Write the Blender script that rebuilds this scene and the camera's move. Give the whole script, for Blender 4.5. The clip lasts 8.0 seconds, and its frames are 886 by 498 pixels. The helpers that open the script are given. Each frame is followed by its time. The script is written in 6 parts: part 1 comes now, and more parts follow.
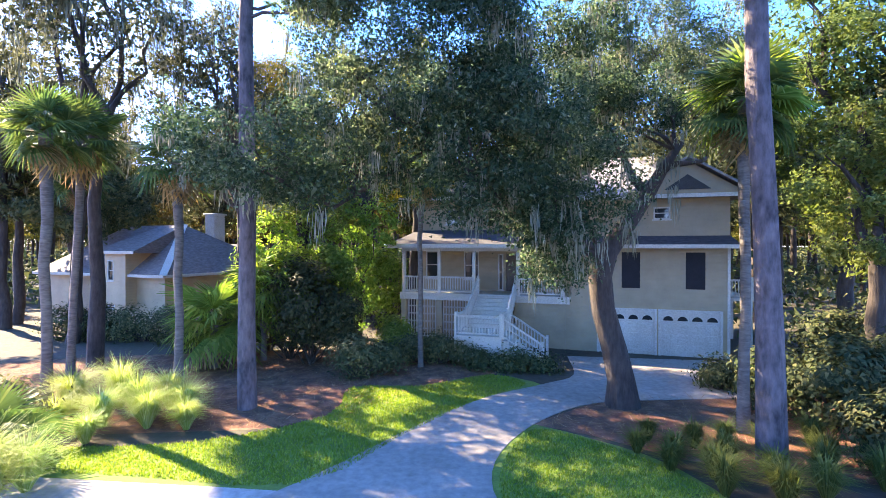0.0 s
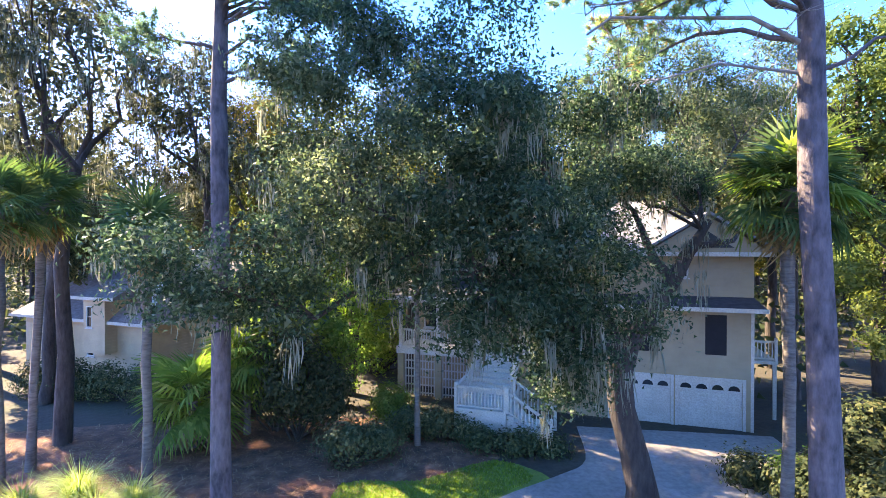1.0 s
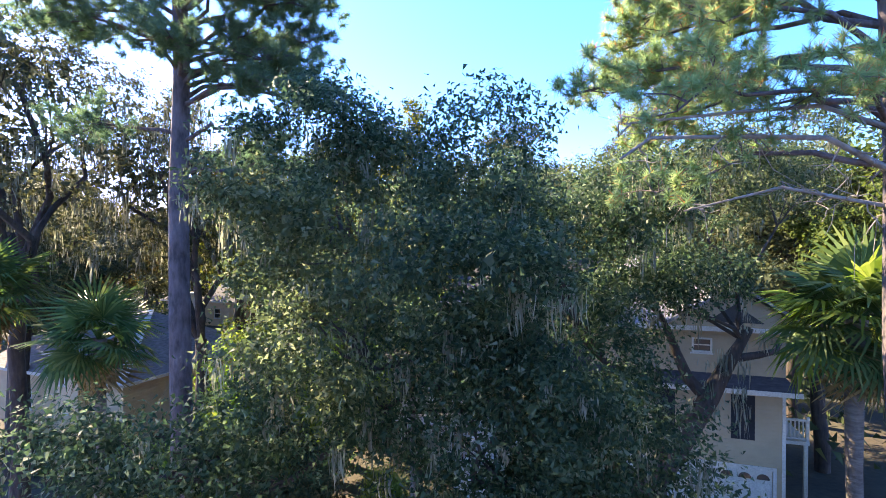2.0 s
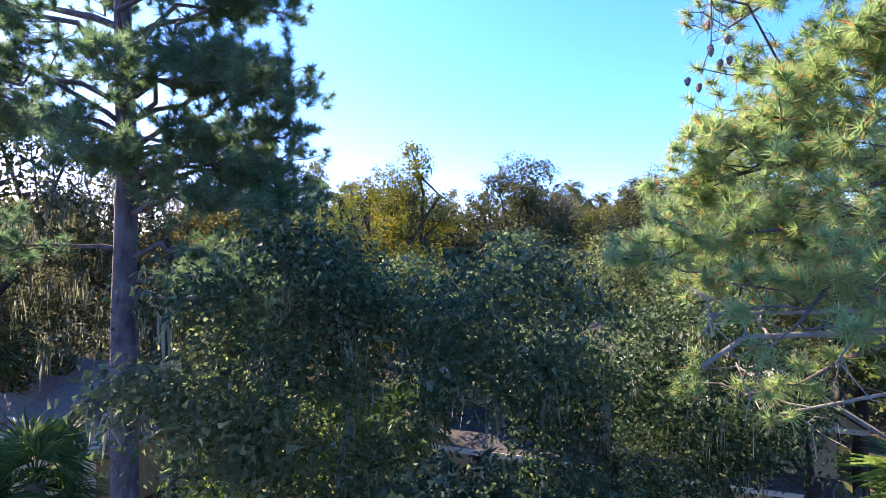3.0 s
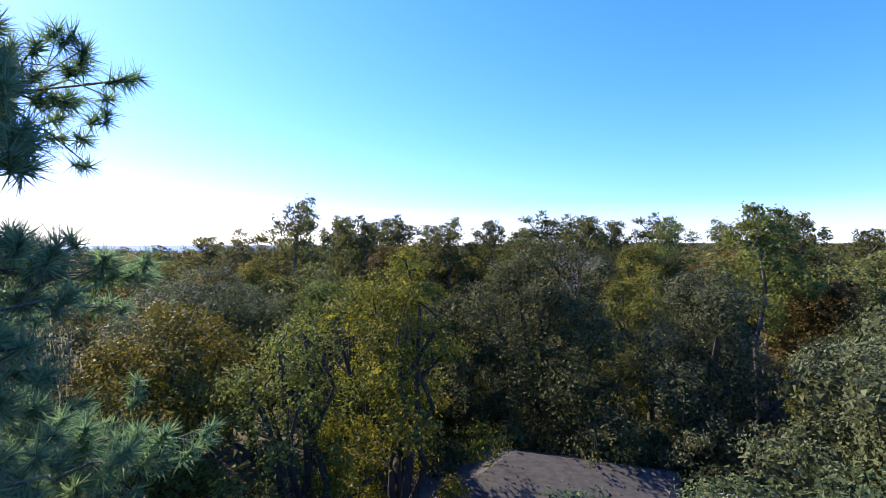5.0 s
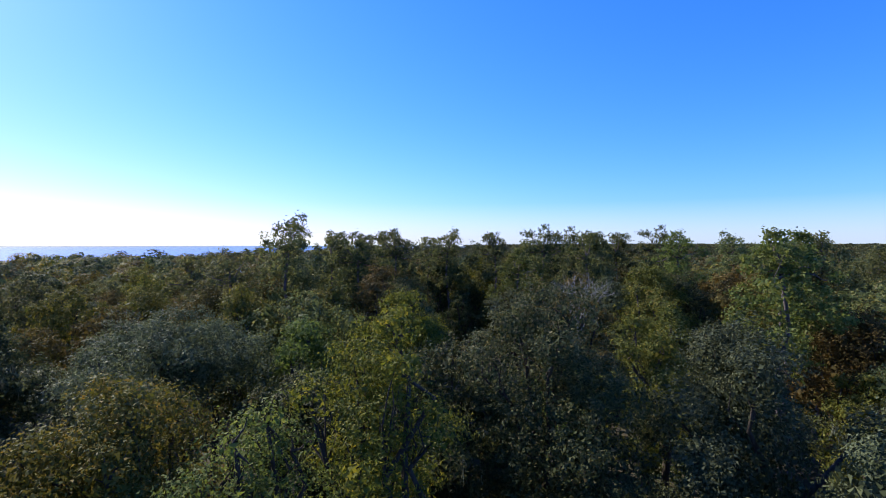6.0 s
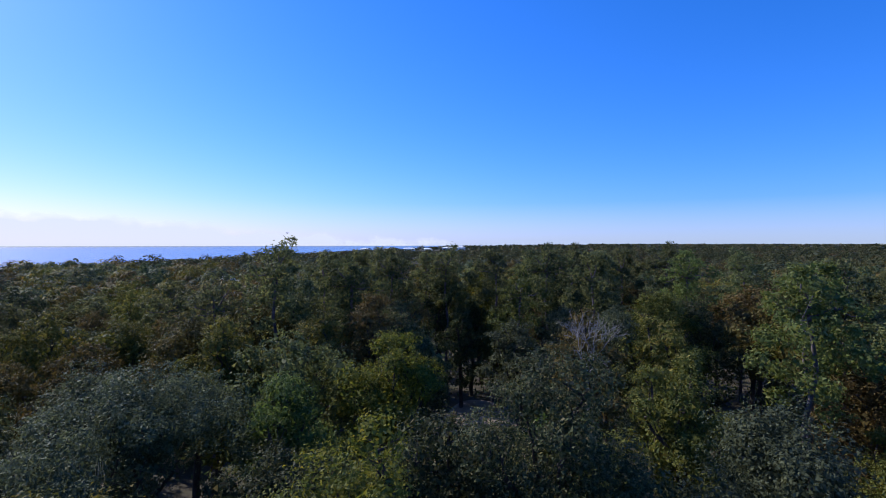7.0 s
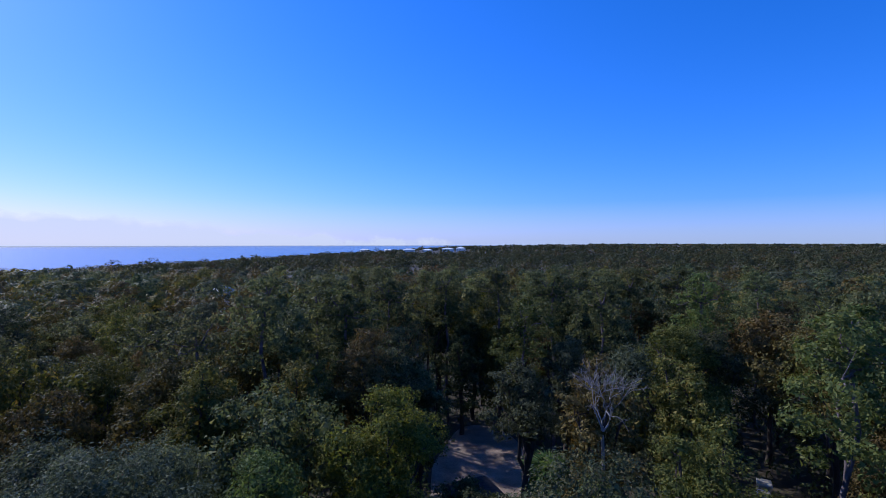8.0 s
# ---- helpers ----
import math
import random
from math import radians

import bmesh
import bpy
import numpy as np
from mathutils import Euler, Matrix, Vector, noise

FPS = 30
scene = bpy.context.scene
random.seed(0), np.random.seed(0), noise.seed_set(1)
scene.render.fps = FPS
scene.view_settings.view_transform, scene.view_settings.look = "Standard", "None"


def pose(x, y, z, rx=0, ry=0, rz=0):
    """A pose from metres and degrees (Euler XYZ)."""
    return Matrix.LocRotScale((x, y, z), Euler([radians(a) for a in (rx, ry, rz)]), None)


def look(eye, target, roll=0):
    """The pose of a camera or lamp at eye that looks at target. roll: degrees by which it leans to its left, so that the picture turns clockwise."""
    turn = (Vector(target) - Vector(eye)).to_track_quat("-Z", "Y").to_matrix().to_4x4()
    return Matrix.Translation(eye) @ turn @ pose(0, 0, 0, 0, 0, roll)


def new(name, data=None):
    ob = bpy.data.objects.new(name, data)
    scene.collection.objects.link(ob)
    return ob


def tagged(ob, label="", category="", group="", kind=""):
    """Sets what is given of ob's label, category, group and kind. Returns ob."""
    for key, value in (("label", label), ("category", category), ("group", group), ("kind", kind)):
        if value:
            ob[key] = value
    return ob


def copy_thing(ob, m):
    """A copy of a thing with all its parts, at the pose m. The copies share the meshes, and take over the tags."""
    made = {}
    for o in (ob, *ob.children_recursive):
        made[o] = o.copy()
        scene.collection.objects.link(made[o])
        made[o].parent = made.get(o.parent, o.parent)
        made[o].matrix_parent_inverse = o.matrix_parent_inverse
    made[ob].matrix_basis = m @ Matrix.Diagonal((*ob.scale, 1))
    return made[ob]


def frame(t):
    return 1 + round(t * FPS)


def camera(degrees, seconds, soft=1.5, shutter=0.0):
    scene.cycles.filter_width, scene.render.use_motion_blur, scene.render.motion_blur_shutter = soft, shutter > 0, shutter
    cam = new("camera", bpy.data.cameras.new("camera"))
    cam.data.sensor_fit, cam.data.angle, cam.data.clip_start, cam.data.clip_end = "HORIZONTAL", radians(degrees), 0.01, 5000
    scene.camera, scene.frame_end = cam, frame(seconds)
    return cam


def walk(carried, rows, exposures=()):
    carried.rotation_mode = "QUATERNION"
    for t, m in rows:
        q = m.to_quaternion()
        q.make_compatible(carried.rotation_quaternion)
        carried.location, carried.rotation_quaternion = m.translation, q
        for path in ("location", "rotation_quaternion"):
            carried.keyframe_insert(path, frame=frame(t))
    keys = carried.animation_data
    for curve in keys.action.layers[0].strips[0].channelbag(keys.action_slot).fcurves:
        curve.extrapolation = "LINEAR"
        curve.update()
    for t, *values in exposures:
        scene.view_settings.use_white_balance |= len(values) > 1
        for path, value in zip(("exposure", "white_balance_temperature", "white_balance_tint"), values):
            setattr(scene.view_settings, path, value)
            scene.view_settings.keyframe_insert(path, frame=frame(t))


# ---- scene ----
cam = camera(84.0, 8.0, soft=0.75, shutter=0.06)
# seconds, x, y, z, tilt up, turn to the left
ROWS = [
    (0, 0.000, 0.000, 5.300, -0.331, -0.065),
    (0.5, 0.006, 0.893, 6.672, -0.453, -0.082),
    (1, 0.030, 1.849, 8.097, -0.554, -0.093),
    (1.5, 0.067, 2.864, 9.566, -0.633, -0.098),
    (2, 0.090, 3.924, 11.028, -0.690, -0.095),
    (2.5, 0.065, 5.028, 12.443, -0.727, -0.087),
    (3, -0.035, 6.262, 13.855, -0.741, -0.072),
    (3.5, -0.203, 7.688, 15.295, -0.738, -0.051),
    (4, -0.310, 9.202, 16.666, -0.723, -0.028),
    (4.5, -0.244, 10.681, 17.868, -0.701, -0.003),
    (5, -0.092, 12.102, 18.918, -0.679, 0.021),
    (5.5, 0.036, 13.473, 19.878, -0.663, 0.042),
    (6, 0.151, 14.840, 20.883, -0.655, 0.059),
    (6.5, 0.273, 16.253, 22.044, -0.658, 0.072),
    (7, 0.371, 17.738, 23.318, -0.671, 0.080),
    (7.5, 0.404, 19.313, 24.637, -0.694, 0.084),
    (8, 0.365, 20.982, 25.985, -0.728, 0.084),
]
walk(cam, [(t, pose(x, y, z, 90 + up, 0, turn)) for t, x, y, z, up, turn in ROWS],
     [(0.0, 3.0, 9200, 13), (1.5, 2.76, 9200, 13), (3.0, 2.05, 8900, 14), (4.5, 1.46, 8350, 11), (6.0, 0.53, 7000, 6), (7.0, 0.12, 6250, 10), (8.0, -0.13, 5700, 14)])

# ---- sky and sun ----
SUN_TURN, SUN_HEIGHT = 56.0, 36.0       # degrees to the left of ahead, degrees above the horizon
world = bpy.data.worlds.new("sky")
scene.world = world
world.use_nodes = True
wn, wl = world.node_tree.nodes, world.node_tree.links
sky = wn.new("ShaderNodeTexSky")
sky.sky_type, sky.sun_disc = "NISHITA", False
sky.sun_elevation, sky.sun_rotation = radians(SUN_HEIGHT), radians(-SUN_TURN)
sky.air_density, sky.dust_density, sky.ozone_density = 1.0, 0.35, 3.0
split, join = wn.new("ShaderNodeSeparateColor"), wn.new("ShaderNodeCombineColor")
wl.new(sky.outputs[0], split.inputs[0])
for n, (power, gain) in enumerate(((1.6, 0.195), (1.0, 0.775), (1.0, 1.78))):
    bent, scaled = wn.new("ShaderNodeMath"), wn.new("ShaderNodeMath")
    bent.operation, bent.inputs[1].default_value = "POWER", power
    scaled.operation, scaled.inputs[1].default_value = "MULTIPLY", gain
    wl.new(split.outputs[n], bent.inputs[0])
    wl.new(bent.outputs[0], scaled.inputs[0])
    wl.new(scaled.outputs[0], join.inputs[n])
wl.new(join.outputs[0], wn["Background"].inputs["Color"])
wn["Background"].inputs["Strength"].default_value = 0.112

sun = new("sun", bpy.data.lights.new("sun", "SUN"))
sun.data.energy, sun.data.angle, sun.data.color = 5.0, radians(0.5), (1.0, 0.94, 0.84)
a, e = radians(SUN_TURN), radians(SUN_HEIGHT)
sun.matrix_world = look((-math.sin(a) * math.cos(e) * 60, math.cos(a) * math.cos(e) * 60, math.sin(e) * 60), (0, 0, 0))


# ---- materials ----
def material(name, rough=0.8, metal=0.0):
    m = bpy.data.materials.new(name)
    m.use_nodes = True
    b = m.node_tree.nodes["Principled BSDF"]
    b.inputs["Roughness"].default_value, b.inputs["Metallic"].default_value = rough, metal
    return m, m.node_tree.nodes, m.node_tree.links, b


def ramp(nodes, stops):
    r = nodes.new("ShaderNodeValToRGB")
    el = r.color_ramp.elements
    while len(el) < len(stops):
        el.new(0.5)
    for s, (at, c) in zip(el, stops):
        s.position, s.color = at, (*c, 1)
    return r


def noise_tex(nodes, links, scale, detail=4.0, stretch=None, rough=0.6):
    co = nodes.new("ShaderNodeTexCoord")
    n = nodes.new("ShaderNodeTexNoise")
    n.inputs["Scale"].default_value, n.inputs["Detail"].default_value, n.inputs["Roughness"].default_value = scale, detail, rough
    if stretch:
        mp = nodes.new("ShaderNodeMapping")
        mp.inputs["Scale"].default_value = stretch
        links.new(co.outputs["Object"], mp.inputs["Vector"])
        links.new(mp.outputs[0], n.inputs["Vector"])
    else:
        links.new(co.outputs["Object"], n.inputs["Vector"])
    return n


def leaf_material(name, stops, through_share=0.22, rough=0.55, spread=0.25, gloss=0.06, patch=0.0, even_out=(0.15, 0.95)):
    """Leaves: colour by leaf and by tree, part of the light goes through."""
    m, nd, ln, b = material(name, rough)
    geo, info = nd.new("ShaderNodeNewGeometry"), nd.new("ShaderNodeObjectInfo")
    r = ramp(nd, stops)
    even = nd.new("ShaderNodeMapRange")
    even.inputs["To Min"].default_value, even.inputs["To Max"].default_value = even_out
    ln.new(geo.outputs["Random Per Island"], even.inputs["Value"])
    if patch:
        stand_of = noise_tex(nd, ln, patch, 2.0)
        wide = nd.new("ShaderNodeMapRange")
        wide.inputs["From Min"].default_value, wide.inputs["From Max"].default_value = 0.3, 0.7
        ln.new(stand_of.outputs[0], wide.inputs["Value"])
        both = nd.new("ShaderNodeMath")
        both.operation, both.inputs[1].default_value = "MULTIPLY_ADD", 0.25
        ln.new(even.outputs[0], both.inputs[0])
        most = nd.new("ShaderNodeMath")
        most.operation, most.inputs[1].default_value = "MULTIPLY", 0.75
        ln.new(wide.outputs[0], most.inputs[0])
        ln.new(most.outputs[0], both.inputs[2])
        ln.new(both.outputs[0], r.inputs[0])
    else:
        ln.new(even.outputs[0], r.inputs[0])
    hs = nd.new("ShaderNodeHueSaturation")
    hue = nd.new("ShaderNodeMapRange")
    hue.inputs["To Min"].default_value, hue.inputs["To Max"].default_value = 0.5 - spread * 0.06, 0.5 + spread * 0.08
    val = nd.new("ShaderNodeMapRange")
    val.inputs["To Min"].default_value, val.inputs["To Max"].default_value = 1.16 - spread * 1.2, 1.16 + spread * 1.2
    ln.new(info.outputs["Random"], hue.inputs["Value"])
    mul = nd.new("ShaderNodeMath")
    mul.operation, mul.inputs[1].default_value = "MULTIPLY", 7.31
    fr = nd.new("ShaderNodeMath")
    fr.operation = "FRACT"
    ln.new(info.outputs["Random"], mul.inputs[0])
    ln.new(mul.outputs[0], fr.inputs[0])
    ln.new(fr.outputs[0], val.inputs["Value"])
    ln.new(hue.outputs[0], hs.inputs["Hue"])
    ln.new(val.outputs[0], hs.inputs["Value"])
    ln.new(r.outputs[0], hs.inputs["Color"])
    ln.new(hs.outputs[0], b.inputs["Base Color"])
    b.inputs["Specular IOR Level"].default_value = gloss
    tl, mx = nd.new("ShaderNodeBsdfTranslucent"), nd.new("ShaderNodeMixShader")
    tint = nd.new("ShaderNodeHueSaturation")
    tint.inputs["Hue"].default_value, tint.inputs["Saturation"].default_value, tint.inputs["Value"].default_value = 0.48, 1.15, 1.5
    ln.new(hs.outputs[0], tint.inputs["Color"])
    ln.new(tint.outputs[0], tl.inputs["Color"])
    mx.inputs[0].default_value = through_share
    ln.new(b.outputs[0], mx.inputs[1])
    ln.new(tl.outputs[0], mx.inputs[2])
    ln.new(mx.outputs[0], nd["Material Output"].inputs["Surface"])
    return m


def bark_material(name, dark, light, scale, bump, stretch=(1, 1, 0.25)):
    m, nd, ln, b = material(name, 0.9)
    n = noise_tex(nd, ln, scale, 5, stretch)
    n2 = noise_tex(nd, ln, scale * 0.15, 3)
    mixer = nd.new("ShaderNodeMath")
    mixer.operation = "MULTIPLY_ADD"
    mixer.inputs[1].default_value, mixer.inputs[2].default_value = 0.45, 0.0
    ln.new(n2.outputs[0], mixer.inputs[0])
    ad = nd.new("ShaderNodeMath")
    ad.operation = "MULTIPLY_ADD"
    ad.inputs[1].default_value = 0.6
    ln.new(n.outputs[0], ad.inputs[0])
    ln.new(mixer.outputs[0], ad.inputs[2])
    r = ramp(nd, [(0.35, dark), (0.68, light)])
    ln.new(ad.outputs[0], r.inputs[0])
    ln.new(r.outputs[0], b.inputs["Base Color"])
    bp = nd.new("ShaderNodeBump")
    bp.inputs["Strength"].default_value, bp.inputs["Distance"].default_value = bump, 0.05
    ln.new(n.outputs[0], bp.inputs["Height"])
    ln.new(bp.outputs[0], b.inputs["Normal"])
    return m


def mottled(name, stops, scale, rough=0.85, bump=0.3, dist=0.02, detail=6.0, fine=None):
    m, nd, ln, b = material(name, rough)
    n = noise_tex(nd, ln, scale, detail)
    r = ramp(nd, stops)
    ln.new(n.outputs[0], r.inputs[0])
    src = r.outputs[0]
    n2 = noise_tex(nd, ln, fine or scale * 14, 3)
    mx = nd.new("ShaderNodeMix")
    mx.data_type, mx.blend_type = "RGBA", "OVERLAY"
    mx.inputs["Factor"].default_value = 0.5
    ln.new(src, mx.inputs["A"])
    ln.new(n2.outputs[0], mx.inputs["B"])
    ln.new(mx.outputs["Result"], b.inputs["Base Color"])
    bp = nd.new("ShaderNodeBump")
    bp.inputs["Strength"].default_value, bp.inputs["Distance"].default_value = bump, dist
    ln.new(n2.outputs[0], bp.inputs["Height"])
    ln.new(bp.outputs[0], b.inputs["Normal"])
    return m


OAK = leaf_material("oak_leaf", [(0.0, (0.0227, 0.035, 0.0171)), (0.45, (0.0481, 0.0617, 0.0285)), (0.8, (0.0828, 0.0912, 0.0388)), (1.0, (0.1376, 0.1263, 0.0593))], 0.26, spread=0.35, even_out=(0.02, 1.0))
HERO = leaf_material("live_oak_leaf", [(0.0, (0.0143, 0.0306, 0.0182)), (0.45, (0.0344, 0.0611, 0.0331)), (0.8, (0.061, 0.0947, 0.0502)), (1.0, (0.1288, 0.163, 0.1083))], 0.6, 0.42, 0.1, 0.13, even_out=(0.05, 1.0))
# live oak leaf again, lighter: sunlight on the sun-facing lobes put into colour
HEROSUN = leaf_material("sunlit_oak_leaf", [(0.0, (0.0289, 0.0509, 0.0263)), (0.45, (0.0637, 0.0937, 0.047)), (0.8, (0.1042, 0.1365, 0.0722)), (1.0, (0.1736, 0.2037, 0.1204))], 0.62, 0.5, 0.1, 0.1, even_out=(0.05, 1.0))
GOLD = leaf_material("yellow_olive_leaf", [(0.0, (0.034, 0.046, 0.012)), (0.5, (0.080, 0.0865, 0.0195)), (0.88, (0.128, 0.124, 0.028)), (1.0, (0.178, 0.152, 0.033))], 0.38, even_out=(0.05, 1.0))
OLIVE = leaf_material("olive_leaf", [(0.0, (0.0466, 0.0572, 0.0148)), (0.5, (0.1039, 0.1018, 0.0262)), (0.88, (0.1537, 0.1377, 0.0388)), (1.0, (0.212, 0.16, 0.0479))], 0.30, spread=0.3, even_out=(0.02, 1.0))
BROWN = leaf_material("brown_leaf", [(0.0, (0.053, 0.048, 0.016)), (0.5, (0.101, 0.084, 0.028)), (1.0, (0.143, 0.108, 0.038))], 0.25, spread=0.3, even_out=(0.02, 1.0))
GREYLEAF = leaf_material("grey_green_leaf", [(0.0, (0.0298, 0.0367, 0.0186)), (0.5, (0.0634, 0.0724, 0.0372)), (1.0, (0.1133, 0.1224, 0.0698))], 0.30, even_out=(0.02, 1.0))
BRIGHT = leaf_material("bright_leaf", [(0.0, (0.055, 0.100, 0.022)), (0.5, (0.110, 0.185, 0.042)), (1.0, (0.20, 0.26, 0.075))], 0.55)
FRESH = leaf_material("fresh_leaf", [(0.0, (0.0424, 0.0621, 0.0182)), (0.5, (0.0784, 0.1048, 0.0296)), (1.0, (0.1293, 0.1503, 0.0502))], 0.4, even_out=(0.02, 1.0))
GREENPINE = leaf_material("green_pine_needle", [(0.0, (0.0509, 0.0698, 0.0219)), (0.6, (0.0916, 0.1115, 0.0328)), (1.0, (0.1336, 0.1358, 0.0456))], 0.35, even_out=(0.02, 1.0))
WOODPINE = leaf_material("dark_pine_needle", [(0.0, (0.0451, 0.0571, 0.0252)), (0.6, (0.0848, 0.094, 0.0374)), (1.0, (0.1392, 0.1336, 0.0543))], 0.40, even_out=(0.02, 1.0))
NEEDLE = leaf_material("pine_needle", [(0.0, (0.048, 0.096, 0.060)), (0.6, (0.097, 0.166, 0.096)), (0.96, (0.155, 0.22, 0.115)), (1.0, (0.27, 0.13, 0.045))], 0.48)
# lighter copy of the pine needle: the right pine's sunlight is in its colour
SUNNEEDLE = leaf_material("sunlit_pine_needle", [(0.0, (0.10, 0.18, 0.08)), (0.6, (0.18, 0.28, 0.13)), (0.88, (0.235, 0.30, 0.15)), (0.93, (0.44, 0.20, 0.09))], 0.54)
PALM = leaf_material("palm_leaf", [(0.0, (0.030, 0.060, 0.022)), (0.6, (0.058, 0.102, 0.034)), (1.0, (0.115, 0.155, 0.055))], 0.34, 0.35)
DRYPALM = leaf_material("dry_palm_leaf", [(0.0, (0.16, 0.11, 0.05)), (1.0, (0.30, 0.23, 0.12))], 0.3)
MOSS = leaf_material("hanging_moss", [(0.0, (0.095, 0.100, 0.072)), (1.0, (0.23, 0.235, 0.17))], 0.4, 0.9, 0.2, 0.1)
GRASS = leaf_material("grass_blade", [(0.0, (0.065, 0.115, 0.020)), (0.6, (0.115, 0.18, 0.032)), (1.0, (0.21, 0.24, 0.065))], 0.45, 0.5)
PAMPAS = leaf_material("ornamental_grass_blade", [(0.0, (0.16, 0.24, 0.05)), (0.6, (0.28, 0.36, 0.11)), (1.0, (0.44, 0.46, 0.24))], 0.45, 0.5)
OAKBARK = bark_material("oak_bark", (0.017, 0.012, 0.010), (0.074, 0.055, 0.044), 9.0, 0.9)
PINEBARK = bark_material("pine_bark", (0.022, 0.018, 0.021), (0.17, 0.132, 0.135), 7.0, 1.0, (1, 1, 0.35))
PALMBARK = bark_material("palm_bark", (0.06, 0.048, 0.04), (0.20, 0.165, 0.135), 7.0, 0.6, (0.6, 0.6, 2.5))
DEADWOOD = bark_material("grey_dead_wood", (0.14, 0.125, 0.115), (0.31, 0.285, 0.265), 9.0, 0.4)
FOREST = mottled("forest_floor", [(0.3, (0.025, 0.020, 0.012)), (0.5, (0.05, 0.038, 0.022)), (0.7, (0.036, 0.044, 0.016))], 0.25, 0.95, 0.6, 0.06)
LITTER = leaf_material("fallen_needles", [(0.0, (0.06, 0.028, 0.015)), (0.5, (0.17, 0.085, 0.045)), (1.0, (0.33, 0.21, 0.12))], 0.1, 0.8)
STRAW = mottled("pine_straw", [(0.3, (0.055, 0.026, 0.016)), (0.5, (0.16, 0.064, 0.036)), (0.62, (0.25, 0.105, 0.058)), (0.75, (0.36, 0.19, 0.115))], 1.6, 0.95, 1.0, 0.05, fine=26.0)
TURF = mottled("lawn_soil", [(0.3, (0.07, 0.12, 0.016)), (0.6, (0.13, 0.20, 0.025)), (0.8, (0.19, 0.24, 0.045))], 0.9, 0.95, 0.6, 0.03)
CONCRETE = mottled("drive_concrete", [(0.25, (0.165, 0.15, 0.13)), (0.55, (0.235, 0.21, 0.185)), (0.8, (0.31, 0.285, 0.255))], 0.35, 0.85, 0.15, 0.01)
ASPHALT = mottled("road_surface", [(0.25, (0.22, 0.20, 0.18)), (0.6, (0.34, 0.31, 0.28)), (0.85, (0.42, 0.39, 0.35))], 0.3, 0.9, 0.2, 0.01)
DIRT = mottled("sandy_track", [(0.25, (0.12, 0.088, 0.065)), (0.55, (0.25, 0.19, 0.15)), (0.8, (0.36, 0.29, 0.235))], 0.35, 0.95, 0.4, 0.03)
SAND = mottled("beach_sand", [(0.3, (0.30, 0.27, 0.22)), (0.7, (0.42, 0.38, 0.32))], 0.02, 0.95, 0.2, 0.02)


def siding_material(name, colour, board):
    """Painted lap siding: thin board shadows in relief, light weathering."""
    m, nd, ln, b = material(name, 0.6)
    n = noise_tex(nd, ln, 1.3, 5)
    lo, hi = tuple(c * 0.86 for c in colour), tuple(min(c * 1.08, 0.85) for c in colour)
    r = ramp(nd, [(0.3, lo), (0.7, hi)])
    ln.new(n.outputs[0], r.inputs[0])
    ln.new(r.outputs[0], b.inputs["Base Color"])
    co, sep = nd.new("ShaderNodeTexCoord"), nd.new("ShaderNodeSeparateXYZ")
    ln.new(co.outputs["Object"], sep.inputs[0])
    d, f = nd.new("ShaderNodeMath"), nd.new("ShaderNodeMath")
    d.operation, d.inputs[1].default_value = "DIVIDE", board
    f.operation = "FRACT"
    ln.new(sep.outputs["Z"], d.inputs[0])
    ln.new(d.outputs[0], f.inputs[0])
    inv = nd.new("ShaderNodeMath")
    inv.operation, inv.inputs[0].default_value = "SUBTRACT", 1.0
    ln.new(f.outputs[0], inv.inputs[1])
    bp = nd.new("ShaderNodeBump")
    bp.inputs["Strength"].default_value, bp.inputs["Distance"].default_value = 0.9, 0.03
    ln.new(inv.outputs[0], bp.inputs["Height"])
    ln.new(bp.outputs[0], b.inputs["Normal"])
    return m


def shingle_material(name, dark, light):
    m, nd, ln, b = material(name, 0.9)
    co, br = nd.new("ShaderNodeTexCoord"), nd.new("ShaderNodeTexNoise")
    br.inputs["Scale"].default_value, br.inputs["Detail"].default_value = 2.2, 8
    mp = nd.new("ShaderNodeMapping")
    mp.inputs["Scale"].default_value = (1.6, 1.6, 7.0)
    ln.new(co.outputs["Object"], mp.inputs[0])
    ln.new(mp.outputs[0], br.inputs["Vector"])
    r = ramp(nd, [(0.32, dark), (0.68, light)])
    ln.new(br.outputs[0], r.inputs[0])
    ln.new(r.outputs[0], b.inputs["Base Color"])
    bp = nd.new("ShaderNodeBump")
    bp.inputs["Strength"].default_value, bp.inputs["Distance"].default_value = 0.6, 0.02
    ln.new(br.outputs[0], bp.inputs["Height"])
    ln.new(bp.outputs[0], b.inputs["Normal"])
    return m


CREAM = siding_material("cream_siding", (0.335, 0.243, 0.142), 0.16)
TAN = siding_material("tan_siding", (0.50, 0.325, 0.175), 0.18)
WHITE = mottled("white_paint", [(0.3, (0.42, 0.385, 0.32)), (0.7, (0.52, 0.48, 0.405))], 1.2, 0.5, 0.05)
STUCCO = mottled("white_stucco", [(0.3, (0.72, 0.70, 0.66)), (0.7, (0.82, 0.80, 0.77))], 0.4, 0.8, 0.05)
# sun and shade put into the tone: garage roof pale, porch roofs dark
SHINGLE = shingle_material("sunlit_shingle", (0.15, 0.142, 0.145), (0.25, 0.235, 0.24))
DARKSHINGLE = shingle_material("dark_shingle", (0.030, 0.029, 0.034), (0.062, 0.058, 0.064))
PINKROOF = shingle_material("grey_shingle", (0.115, 0.094, 0.088), (0.215, 0.175, 0.16))
